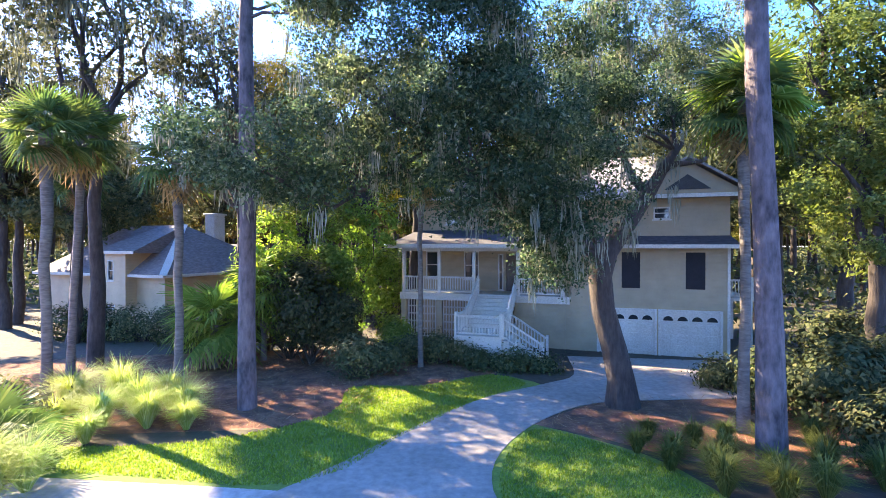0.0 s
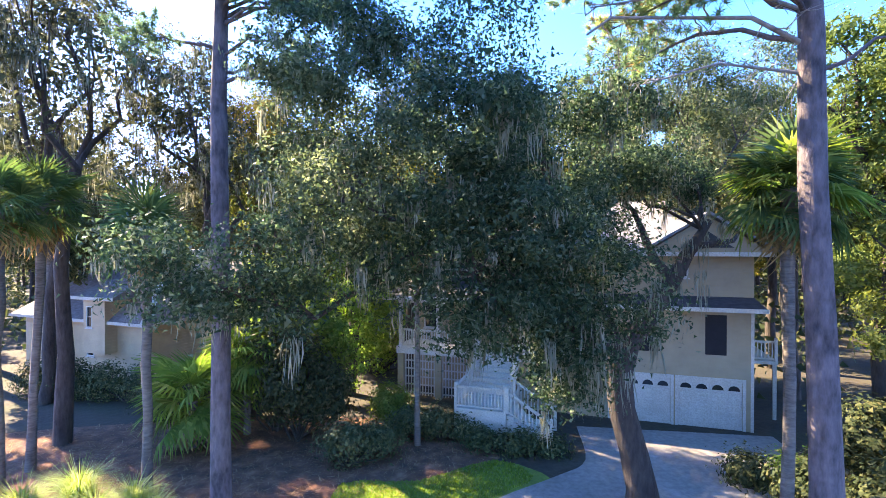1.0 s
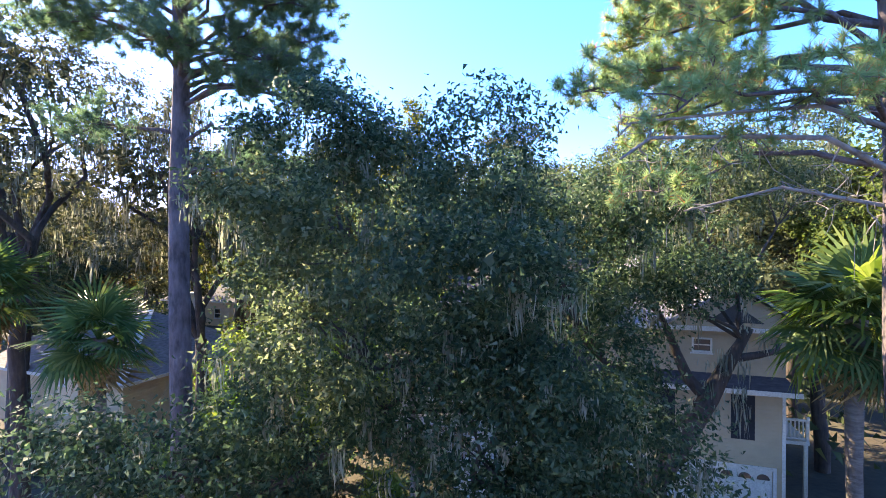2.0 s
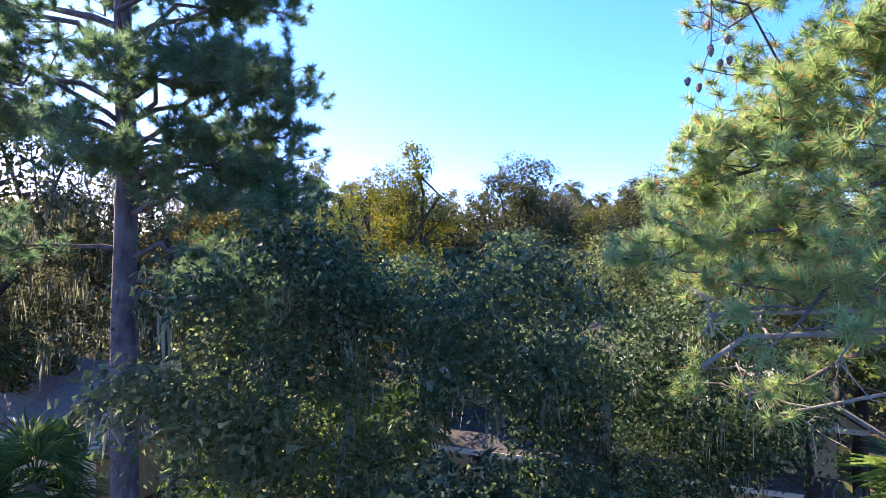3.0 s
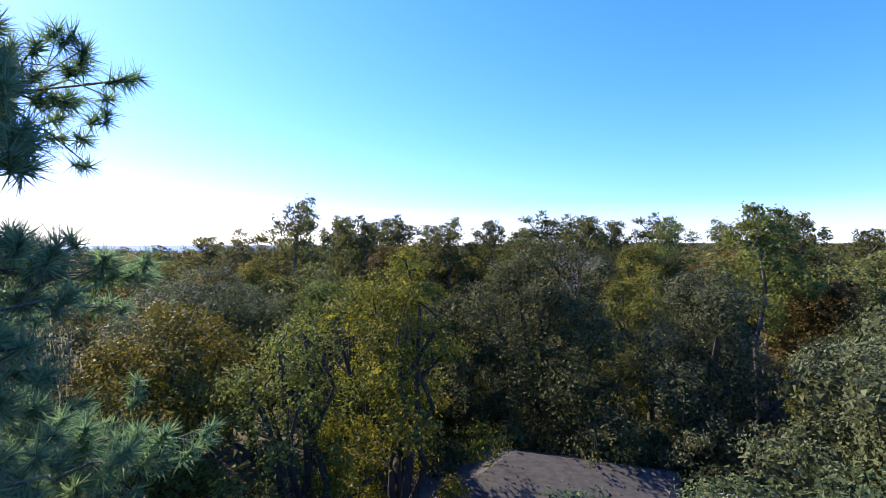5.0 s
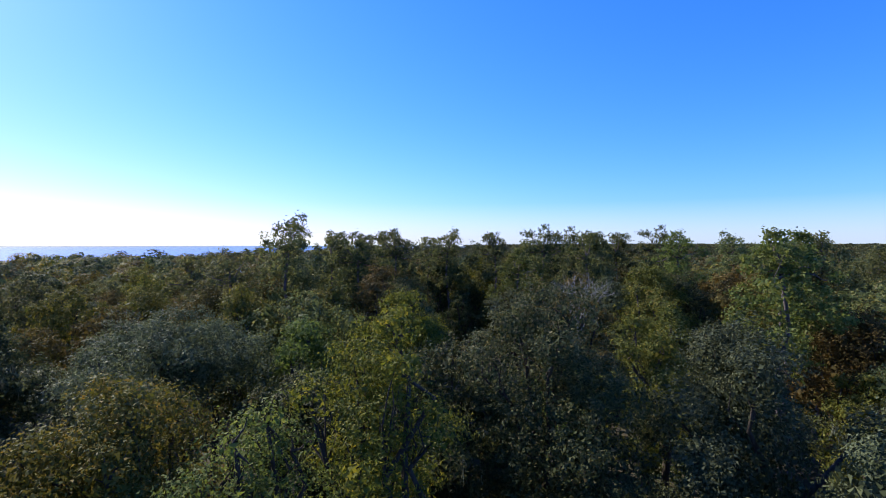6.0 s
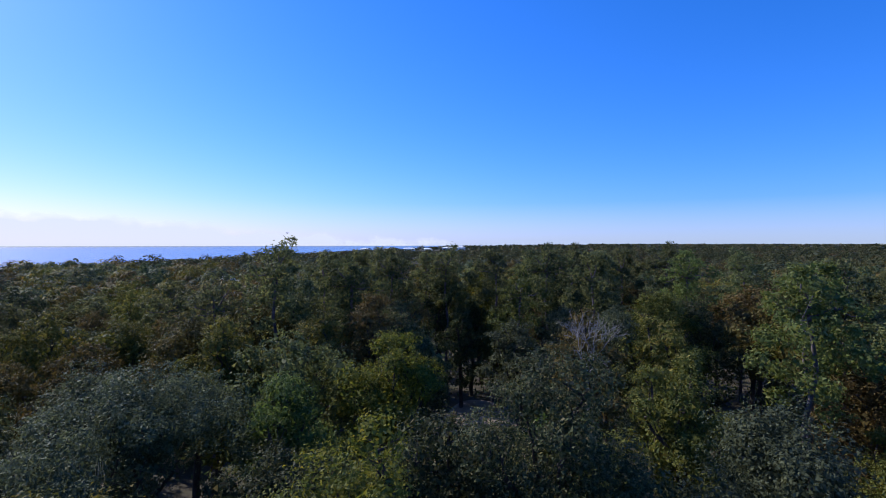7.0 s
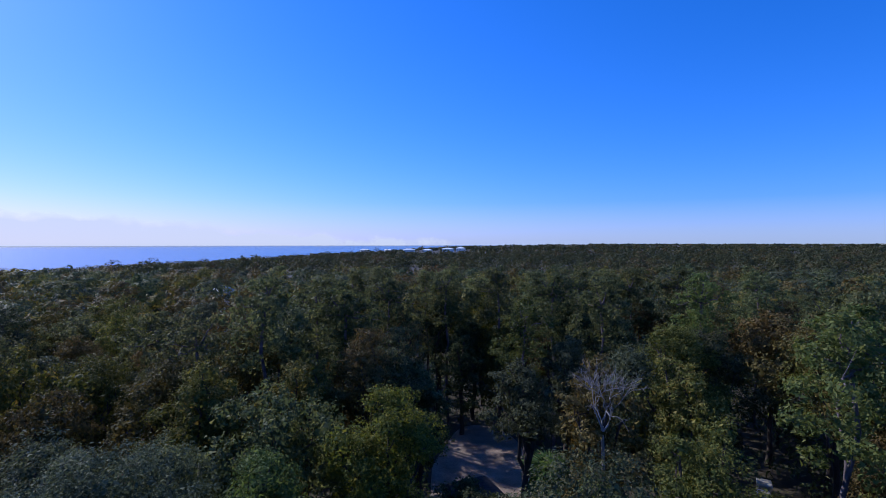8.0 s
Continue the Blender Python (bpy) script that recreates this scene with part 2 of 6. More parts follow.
SHUTTER = mottled("dark_shutter_paint", [(0.3, (0.007, 0.007, 0.010)), (0.7, (0.012, 0.012, 0.016))], 2.0, 0.85, 0.05)
DOORWOOD = mottled("dark_door_wood", [(0.3, (0.03, 0.014, 0.01)), (0.7, (0.06, 0.028, 0.018))], 2.0, 0.4, 0.05)
SHADE_TYRE = mottled("dark_shade_and_tyre", [(0.3, (0.03, 0.03, 0.028)), (0.7, (0.05, 0.05, 0.046))], 2.0, 0.8, 0.05)
GLASS, _n, _l, _b = material("window_glass", 0.04)
_b.inputs["Base Color"].default_value = (0.02, 0.025, 0.03, 1)
_b.inputs["Specular IOR Level"].default_value = 0.8
SEA, _n, _l, _b = material("sea_water", 0.25)
_b.inputs["Base Color"].default_value = (0.04, 0.075, 0.11, 1)
_w = noise_tex(_n, _l, 0.05, 6, (1, 0.4, 1))
_p = _n.new("ShaderNodeBump")
_p.inputs["Strength"].default_value, _p.inputs["Distance"].default_value = 0.5, 1.5
_l.new(_w.outputs[0], _p.inputs["Height"])
_l.new(_p.outputs[0], _b.inputs["Normal"])


# ---- mesh helpers ----
def mesh_of(name, verts, groups, mats, smooth=False):
    """A mesh from an array of vertices and one array of faces for each material."""
    me = bpy.data.meshes.new(name)
    verts = np.asarray(verts, np.float32)
    me.vertices.add(len(verts))
    me.vertices.foreach_set("co", verts.ravel())
    groups = [(np.asarray(g, np.int32), n) for n, g in enumerate(groups) if len(g)]
    loops = np.concatenate([g.ravel() for g, _ in groups])
    sizes = np.concatenate([np.full(len(g), g.shape[1], np.int32) for g, _ in groups])
    me.loops.add(len(loops))
    me.loops.foreach_set("vertex_index", loops)
    me.polygons.add(len(sizes))
    me.polygons.foreach_set("loop_start", np.concatenate([[0], np.cumsum(sizes)[:-1]]).astype(np.int32))
    me.polygons.foreach_set("material_index", np.concatenate([np.full(len(g), n, np.int32) for g, n in groups]))
    me.polygons.foreach_set("use_smooth", np.full(len(sizes), smooth))
    for m in mats:
        me.materials.append(m)
    me.update(calc_edges=True)
    return me


def unit(v):
    return v / np.maximum(np.linalg.norm(v, axis=-1, keepdims=True), 1e-6)


def blades(centres, normals, length, width, rs):
    """Small three-cornered leaves."""
    n = len(centres)
    along = rs.normal(size=(n, 3))
    t = unit(along - (along * normals).sum(-1, keepdims=True) * normals)
    b = np.cross(normals, t)
    ln = (length * rs.uniform(0.6, 1.3, n))[:, None]
    wd = (width * rs.uniform(0.6, 1.3, n))[:, None]
    v = np.stack([centres - t * ln - b * wd, centres - t * ln + b * wd, centres + t * ln], 1).reshape(-1, 3)
    return v, np.arange(3 * n).reshape(-1, 3)


def tube(points, radii, sides=8, rs=None, rough=0.0):
    """A tapered limb through the given points."""
    points, radii = np.asarray(points, float), np.asarray(radii, float)
    way = unit(np.gradient(points, axis=0))
    side = unit(np.cross(way, np.where(np.abs(way[:, 2:3]) > 0.9, [[1.0, 0, 0]], [[0, 0, 1.0]])))
    up = np.cross(side, way)
    a = np.linspace(0, 2 * np.pi, sides, endpoint=False)
    r = radii[:, None] * np.ones(sides)
    if rs is not None and rough:
        r = r * (1 + rough * rs.normal(size=r.shape))
    v = points[:, None] + r[..., None] * (np.cos(a)[None, :, None] * side[:, None] + np.sin(a)[None, :, None] * up[:, None])
    i, j = np.meshgrid(np.arange(len(points) - 1), np.arange(sides), indexing="ij")
    k = (j + 1) % sides
    f = np.stack([i * sides + j, i * sides + k, (i + 1) * sides + k, (i + 1) * sides + j], -1).reshape(-1, 4)
    return v.reshape(-1, 3), f


def bend(a, b, rs, n=5, wander=0.1, sag=0.0):
    """A wandering line from a to b."""
    a, b = np.asarray(a, float), np.asarray(b, float)
    s = np.linspace(0, 1, n)[:, None]
    p = a + (b - a) * s
    far = np.linalg.norm(b - a)
    p[1:-1] += rs.normal(size=(n - 2, 3)) * far * wander
    p[:, 2] += sag * far * (4 * s * (1 - s))[:, 0]
    return p


class Pile:
    """Collects pieces of geometry for one mesh."""

    def __init__(self):
        self.v, self.f, self.n = [], [], 0

    def add(self, vf):
        v, f = vf
        self.v.append(v)
        self.f.append(f + self.n)
        self.n += len(v)
        return self

    def mesh(self, name, mat, smooth=False):
        return mesh_of(name, np.concatenate(self.v), [np.concatenate(self.f)], [mat], smooth)


def thing(name, label, category, group="", kind="", m=None):
    ob = new(name)
    ob.empty_display_size = 0.3
    if m is not None:
        ob.matrix_basis = m
    return tagged(ob, label, category, group, kind)


def child(name, me, parent, label="", m=None):
    ob = new(name, me)
    ob.parent = parent
    if m is not None:
        ob.matrix_basis = m
    return tagged(ob, label) if label else ob


def part(name, bm, mat, parent, label="", m=None):
    """Links a bmesh as one mesh under a thing or a part."""
    me = bpy.data.meshes.new(name)
    bm.normal_update()
    bm.to_mesh(me)
    bm.free()
    me.materials.append(mat)
    return child(name, me, parent, label, m)


def box(bm, x0, x1, y0, y1, z0, z1):
    vs = [bm.verts.new((x, y, z)) for z in (z0, z1) for x, y in ((x0, y0), (x1, y0), (x1, y1), (x0, y1))]
    for q in ((3, 2, 1, 0), (4, 5, 6, 7), (0, 1, 5, 4), (1, 2, 6, 5), (2, 3, 7, 6), (3, 0, 4, 7)):
        bm.faces.new([vs[n] for n in q])
    return vs


def box_part(name, mat, parent, x0, x1, y0, y1, z0, z1, label="", bevel=0.0):
    bm = bmesh.new()
    box(bm, x0, x1, y0, y1, z0, z1)
    if bevel:
        bmesh.ops.bevel(bm, geom=bm.edges[:], offset=bevel, segments=1, affect="EDGES")
    return part(name, bm, mat, parent, label)


def solid_part(name, mat, parent, faces, label=""):
    """A part from a list of faces, each a list of corners."""
    bm = bmesh.new()
    for f in faces:
        bm.faces.new([bm.verts.new(c) for c in f])
    bmesh.ops.remove_doubles(bm, verts=bm.verts[:], dist=1e-4)
    bmesh.ops.recalc_face_normals(bm, faces=bm.faces[:])
    return part(name, bm, mat, parent, label)


# ---- ground, road, sea ----
def sheet(name, corners, z, mat, label, category, thick=0.0):
    """A flat piece of the ground with the given outline, with real thickness where it has an edge."""
    bm = bmesh.new()
    top = bm.faces.new([bm.verts.new((x, y, z)) for x, y in corners])
    if thick:
        low = bmesh.ops.extrude_face_region(bm, geom=[top])
        bmesh.ops.translate(bm, verts=[v for v in low["geom"] if isinstance(v, bmesh.types.BMVert)], vec=(0, 0, thick))
    bmesh.ops.triangulate(bm, faces=bm.faces[:])
    bmesh.ops.recalc_face_normals(bm, faces=bm.faces[:])
    me = bpy.data.meshes.new(name)
    bm.to_mesh(me)
    bm.free()
    me.materials.append(mat)
    return tagged(new(name, me), label, category, kind="structure")


def smooth_line(points, n):
    """A rounded line through a few points."""
    p = [Vector(q) for q in points]
    p = [2 * p[0] - p[1]] + p + [2 * p[-1] - p[-2]]
    out = []
    for i in range(1, len(p) - 2):
        for s in range(n):
            t = s / n
            a, b, c, d = p[i - 1:i + 3]
            out.append(0.5 * (2 * b + (c - a) * t + (2 * a - 5 * b + 4 * c - d) * t * t + (3 * b - 3 * c + d - a) * t ** 3))
    return [tuple(q) for q in out + [p[-2]]]


FAR = 4900.0
sheet("ground", [(FAR * math.cos(k * math.pi / 48), FAR * math.sin(k * math.pi / 48)) for k in range(96)], 0.0, FOREST,
      "brown forest floor of leaf litter and low growth", "ground")


def coast(y):
    """Where the beach runs, as x for each y."""
    return float(np.interp(y, [-4900, 0, 450, 1000, 1640, 2500, 4900], [-900, -430, -345, -275, -160, 240, 1500]))


shore = [(coast(y), y) for y in range(-4800, 4801, 200)]
sheet("water", [(-4850, -4800)] + shore + [(-4850, 4800)], 0.3, SEA, "calm blue-grey sea reaching the horizon", "sea")
sheet("beach", [(x - 3, y) for x, y in shore] + [(x + 16, y) for x, y in shore[::-1]], 0.5, SAND, "narrow strip of pale beach sand", "beach")

drive_left = smooth_line([(-4.4, 9.6), (-2.9, 11.4), (-1.5, 13.4), (0.1, 15.6), (1.8, 17.4), (4.0, 18.9), (5.4, 20.2), (6.0, 23.6)], 4)
drive_right = smooth_line([(1.6, 9.0), (1.1, 10.6), (1.5, 12.6), (3.0, 14.9), (5.3, 16.6), (9.4, 17.0), (12.4, 17.6), (13.6, 21.0), (13.9, 22.4)], 4)
straw = smooth_line([(-19, 12.8), (-10, 13.8), (-4, 14.6), (-1.0, 17.8), (2.2, 20.4), (0, 23.5), (-6, 25), (-14, 24), (-20, 22), (-22, 16)], 3)
sheet("pine_straw_bed", straw, 0.004, STRAW, "reddish pine-straw mulch bed with dappled light", "mulch bed")
STRAW_RIGHT = smooth_line([(2.6, 14.6), (4.2, 13.7), (7, 11.6), (12, 10.8), (13.6, 14), (12.8, 17.4), (9, 17.2), (5.4, 16.8)], 3)
sheet("pine_straw_bed", STRAW_RIGHT, 0.004, STRAW,
      "reddish pine-straw mulch round the leaning oak", "mulch bed")
LAWN_LEFT = smooth_line([(-13, 11.2), (-8, 11.4), (-3.2, 10.9), (-1.0, 13.9), (1.6, 17.3), (3.2, 18.8), (2.0, 20.2), (-0.8, 18.6), (-3.4, 18.4), (-3.6, 15.4), (-7, 13.2), (-12.5, 12.9)], 3)
sheet("lawn", smooth_line([(-14, 9.6), (-8, 10.0), (-3.0, 9.6), (-0.4, 13.4), (2.2, 17.0), (3.9, 18.5), (2.0, 20.2), (-0.8, 18.6), (-3.4, 18.4), (-3.6, 15.4), (-7, 13.2), (-12.5, 12.9)], 3), 0.008, TURF,
      "bright green lawn strip beside the drive, part shaded", "lawn")
LAWN_RIGHT = smooth_line([(1.4, 9.0), (1.25, 10.8), (1.7, 12.6), (2.7, 14.2), (4.1, 13.3), (5.4, 11.6), (6.2, 9.2)], 3)
sheet("lawn", smooth_line([(0.8, 8.0), (0.6, 10.8), (1.1, 12.9), (2.2, 14.7), (4.1, 13.5), (5.6, 11.7), (6.4, 8.4)], 3), 0.008, TURF,
      "small green lawn between drive and pine straw", "lawn")
sheet("driveway", drive_left + drive_right[::-1], 0.025, CONCRETE, "curved pale concrete driveway with dappled shade", "driveway", -0.08)
sheet("road", smooth_line([(-70, 18.0), (-30, 14.4), (-12, 11.6), (-3.5, 10.6), (2, 9.6), (14, 7.6), (60, -2)], 4) + smooth_line([(60, -8), (14, 1.5), (0, 3.6), (-12, 5.4), (-30, 8.4), (-70, 12)], 4),
      0.014, ASPHALT, "sunlit pale neighbourhood road", "road", -0.06)
sheet("sandy_clearing", smooth_line([(-1, 67), (4, 64), (10, 67), (11, 75), (9, 88), (3, 90), (-1, 78)], 4), 0.02, DIRT,
      "pale sandy clearing with dappled shade among the trees", "clearing")


# ---- trees ----
def clumped(lobes, clumps, per, rs, spread, low=-0.45, shell=(0.7, 1.02), loose=0.24, whole=0.0):
    """Leaf places and outward ways: leaves gather in clumps, and the clumps lie on the rounded lobes of a crown."""
    lobes = np.asarray(lobes, float)
    area = (lobes[:, 3] * lobes[:, 4] + lobes[:, 3] * lobes[:, 5] + lobes[:, 4] * lobes[:, 5])
    pick = rs.choice(len(lobes), clumps, p=area / area.sum())
    way = unit(rs.normal(size=(clumps, 3)))
    way[:, 2] = np.where(way[:, 2] < low, -way[:, 2], way[:, 2])
    mid = lobes[pick, :3] + way * lobes[pick, 3:] * rs.uniform(*shell, (clumps, 1))
    size = spread * rs.uniform(0.6, 1.4, (clumps, 1))
    off = rs.normal(size=(clumps, per, 3)) * size[:, None] * np.array([1, 1, 0.7])
    places = (mid[:, None] + off).reshape(-1, 3)
    ways = unit(0.8 * np.repeat(way, per, 0) + 0.5 * unit(off.reshape(-1, 3)) + loose * rs.normal(size=(clumps * per, 3)) + [0, 0, 0.3])
    if whole:
        middle = np.average(lobes[:, :3], 0, weights=area) - [0, 0, 1.0]
        ways = unit(ways + whole * unit(places - middle))
    return places, ways, mid


def moss_strands(anchors, rs, long, per=5, width=0.035):
    """Hanging moss: ragged bundles of narrow strands under the given places, each bundle of its own length, thinning towards its end."""
    m, n = len(anchors), len(anchors) * per
    whole = np.minimum(long * np.exp(rs.normal(size=m) * 0.55 - 0.35), long * 1.25)
    ln = np.repeat(whole, per) * rs.uniform(0.25, 1.0, n)
    top = np.repeat(anchors, per, 0) + rs.normal(size=(n, 3)) * np.array([0.07, 0.07, 0.05]) * np.repeat(rs.uniform(0.5, 2.2, (m, 1)), per, 0)
    turn = rs.uniform(0, np.pi, n)
    side = np.stack([np.cos(turn), np.sin(turn), np.zeros(n)], -1) * (width * rs.uniform(0.6, 1.5, n))[:, None]
    drop = np.stack([rs.normal(size=n) * 0.1, rs.normal(size=n) * 0.1, -np.ones(n)], -1) * ln[:, None]
    kink = rs.normal(size=(n, 3)) * [0.03, 0.03, 0.0]
    v = np.stack([top - side * 0.5, top + side * 0.5, top + drop * 0.45 + side + kink, top + drop, top + drop * 0.5 - side + kink], 1).reshape(-1, 3)
    return v, np.arange(5 * n).reshape(-1, 5)


def limbs(pile, root, lobes, mids, rs, thick, twigs=10):
    for lb in lobes:
        c = np.array(lb[:3]) - [0, 0, lb[5] * 0.3]
        line = bend(root, c, rs, 6, 0.055, 0.06)
        pile.add(tube(line, np.linspace(thick, thick * 0.3, 6), 7, rs, 0.08))
        near = mids[np.argsort(np.linalg.norm(mids - np.array(lb[:3]), axis=1))[: twigs * 4 : 4]]
        for q in near:
            s = line[rs.randint(3, 6)]
            pile.add(tube(bend(s, q, rs, 4, 0.08), [thick * 0.28, thick * 0.2, thick * 0.13, thick * 0.04], 5))


def dome(rs, height, spread, deep, lobes, small=0.22, large=0.42):
    """Rounded heads of foliage round a deep crown, as a grown tree has them; some are missing, some stand out."""
    out = [(0, 0, height - deep * 0.48, spread * 0.56, spread * 0.56, deep * 0.40)]
    squeeze = rs.uniform(0.85, 1.15)
    for k in range(lobes):
        s = (k + rs.uniform(0.1, 0.9)) / lobes
        ang = 2.4 * k + rs.uniform(-0.6, 0.6)
        r = spread * rs.uniform(small, large)
        far = max(spread * math.sin(math.pi * (0.06 + 0.8 * s)) ** 0.8 - r * 0.55, 0) * rs.uniform(0.75, 1.18)
        z = height + 0.4 - r * 0.9 - (deep - r * 1.6) * s - rs.uniform(0, 0.6)
        out.append((far * math.cos(ang) * squeeze, far * math.sin(ang) / squeeze, z, r, r, r * rs.uniform(0.7, 1.0)))
    return out


def bumpy(lob, rs, each=5):
    """Smaller heads set on each rounded head of a crown, so that it is lumpy at two scales."""
    out = []
    for n, (x, y, z, a, b, c) in enumerate(lob):
        out.append((x, y, z, a * 0.8, b * 0.8, c * 0.8))
        for _ in range(each + 4 * (n == 0)):
            d = unit(rs.normal(size=3))
            d[2] = abs(d[2]) if rs.uniform() < 0.75 else d[2]
            r = rs.uniform(0.3, 0.5)
            out.append((x + d[0] * a * 0.72, y + d[1] * b * 0.72, z + d[2] * c * 0.72, a * r, b * r, c * r))
    return out


def broad_tree_meshes(name, seed, height, spread, leafmat, leaf, clear=0.45, trunk=0.28, moss=0, lobes=15, twigs=4, bark=None, deep=None, arms=6, shift=(0, 0), heads=(0.22, 0.42), cover=0.5, inner_leaf=0.16, inner_cover=0.75, per=36, puff=0.3):
    """Meshes of a broad crowned tree that stands at the origin: close outer leaves in clumps, and an inner mass that shuts off the view and the sun."""
    rs = np.random.RandomState(seed)
    deep = deep or height * 0.66
    lob = dome(rs, height, spread, deep, lobes, *heads)
    lob = [(x + shift[0], y + shift[1], *q) for x, y, *q in lob]
    small = bumpy(lob, rs)
    area = 2 * math.pi * spread ** 2 + math.pi * spread * deep
    clumps = int(cover * area / (1.24 * leaf * leaf) / per)
    places, ways, mids = clumped(small, clumps, per, rs, puff, -0.5, (0.75, 1.1), 0.75, 0.35)
    crown = Pile().add(blades(places, ways, leaf, leaf * 0.62, rs))
    count = int(inner_cover * area / (1.4 * inner_leaf ** 2))
    pick = rs.randint(0, len(lob), count)
    pick[: count // 3] = 0
    way = unit(rs.normal(size=(count, 3)))
    inner = np.array(lob)[pick]
    crown.add(blades(inner[:, :3] + way * inner[:, 3:] * rs.uniform(0.4, 0.78, (count, 1)), unit(way + 0.5 * rs.normal(size=way.shape)), inner_leaf, inner_leaf * 0.7, rs))
    crown = crown.mesh(name + "_crown", leafmat)
    fork = np.array([rs.normal() * 0.3, rs.normal() * 0.3, height * clear * 0.9])
    stem = Pile().add(tube(bend((0, 0, -0.2), fork, rs, 6, 0.012), np.linspace(trunk * 1.25, trunk * 0.8, 6), 9 if twigs else 5, rs, 0.05)).mesh(name + "_trunk", bark or OAKBARK, True)
    wood = Pile()
    limbs(wood, fork, lob[1:1 + arms], mids, rs, trunk * 0.6, twigs)
    moss_me = None
    if moss:
        low = mids[mids[:, 2] < np.median(mids[:, 2]) + 0.5]
        moss_me = Pile().add(moss_strands(low[rs.choice(len(low), min(moss, len(low)), False)], rs, 1.3, 9, 0.022)).mesh(name + "_moss", MOSS)
    return stem, wood.mesh(name + "_bough", bark or OAKBARK, True), crown, moss_me


def needle_tufts(ends, ways, rs, needles, length, width=0.012):
    """Pine tufts: a round brush of thin needles about the end of each twig."""
    n = len(ends) * needles
    w = np.repeat(ways, needles, 0)
    d = unit(w * 0.45 + unit(rs.normal(size=(n, 3))))
    base = np.repeat(ends, needles, 0) - w * rs.uniform(0, 0.16, (n, 1))
    ln = (length * rs.uniform(0.75, 1.15, n))[:, None]
    side = unit(np.cross(d, rs.normal(size=(n, 3)))) * width
    v = np.stack([base - side, base + side, base + d * ln], 1).reshape(-1, 3)
    return v, np.arange(3 * n).reshape(-1, 3)


def pine_branch(pile, start, end, rs, thick, tufts, lift=0.08, reach=1.0):
    """One pine bough with its side twigs, each ending in a few tufts. Returns the tufts' places and ways."""
    line = bend(start, end, rs, 7, 0.035, lift)
    pile.add(tube(line, np.linspace(thick, thick * 0.25, 7), 6))
    ends, ways = [], []
    along = unit(line[-1] - line[0])
    for k in range(max(tufts // 3, 2)):
        s = 1.0 if k == 0 else rs.uniform(0.3, 1.0) ** 0.7
        c = min(int(s * 6), 5)
        p = line[c] + (line[c + 1] - line[c]) * (s * 6 - c)
        way = unit(along * 0.7 + rs.normal(size=3) * [0.8, 0.8, 0.3] + [0, 0, 0.2])
        tip = p + way * rs.uniform(0.3, 1.0) * reach
        pile.add(tube(bend(p, tip, rs, 3, 0.08), [thick * 0.2, thick * 0.15, thick * 0.1], 4))
        for m in range(3):
            q = tip + rs.normal(size=3) * 0.16 * (m > 0) - way * 0.12 * m
            if m:
                pile.add(tube([p + (tip - p) * 0.6, q], [thick * 0.1, thick * 0.06], 3))
            ends.append(q)
            ways.append(unit(way + [0, 0, 0.5] + rs.normal(size=3) * 0.3))
    return ends, ways


def pine_meshes(name, seed, height, lean, trunk, boughs, needlemat, needles, length, start=0.6, reach=3.6, tufts=16, width=0.012, extra=(), flat=False):
    """Meshes of a tall pine at the origin; extra: boughs told one by one as (height, end, tufts)."""
    rs = np.random.RandomState(seed)
    wood, stem = Pile(), Pile()
    line = np.array([(lean[0] * s, lean[1] * s, height * s) for s in np.linspace(0, 1, 9)])
    line[1:-1, :2] += rs.normal(size=(7, 2)) * 0.06
    line[0, 2] = -0.2
    stem.add(tube(line, trunk * np.array([1.18, 1.0, 0.95, 0.9, 0.83, 0.72, 0.56, 0.36, 0.1]), 12, rs, 0.03))
    ends, ways = [], []

    def at(z):
        return np.array([lean[0] * z / height, lean[1] * z / height, z])

    for k in range(boughs):
        s = start + (1 - start) * (k + rs.uniform(0, 0.8)) / boughs
        ang = 2.4 * k + rs.uniform(-0.5, 0.5)
        far = reach * (1.15 - 0.75 * (s - start) / (1 - start)) * rs.uniform(0.7, 1.15)
        z = height * s
        rise = rs.uniform(-0.05, 0.25) + 0.5 * (s - start)
        a, b = pine_branch(wood, at(z), at(z) + np.array([math.cos(ang), math.sin(ang), rise]) * far, rs, trunk * 0.3, tufts, reach=0.8 + 0.1 * reach)
        ends += a
        ways += b
    for z, end, count in extra:
        a, b = pine_branch(wood, at(z), np.array(end, float), rs, trunk * 0.22, count, 0.1)
        ends += a
        ways += b
    crown = Pile().add(needle_tufts(np.array(ends), np.array(ways), rs, needles, length, width)).mesh(name + "_needles", needlemat)
    return stem.mesh(name + "_trunk", PINEBARK, True), wood.mesh(name + "_bough", PINEBARK, True), crown


def plant(name, label, category, meshes, m, group="", kind=""):
    """A tree from its meshes: trunk, boughs, crown and moss are its parts."""
    ob = thing(name, label, category, group, kind, m)
    child("trunk", meshes[0], ob)
    tagged(child("bough", meshes[1], ob), kind="stuff")
    tagged(child("crown", meshes[2], ob), kind="stuff")
    if len(meshes) > 3 and meshes[3]:
        tagged(child("hanging_moss", meshes[3], ob, "grey strands of hanging moss"), kind="stuff")
    return ob


def stand(x, y, turn=0.0, size=1.0, tall=None):
    return Matrix.LocRotScale((x, y, 0), Euler((0, 0, turn)), (size, size, tall or size))


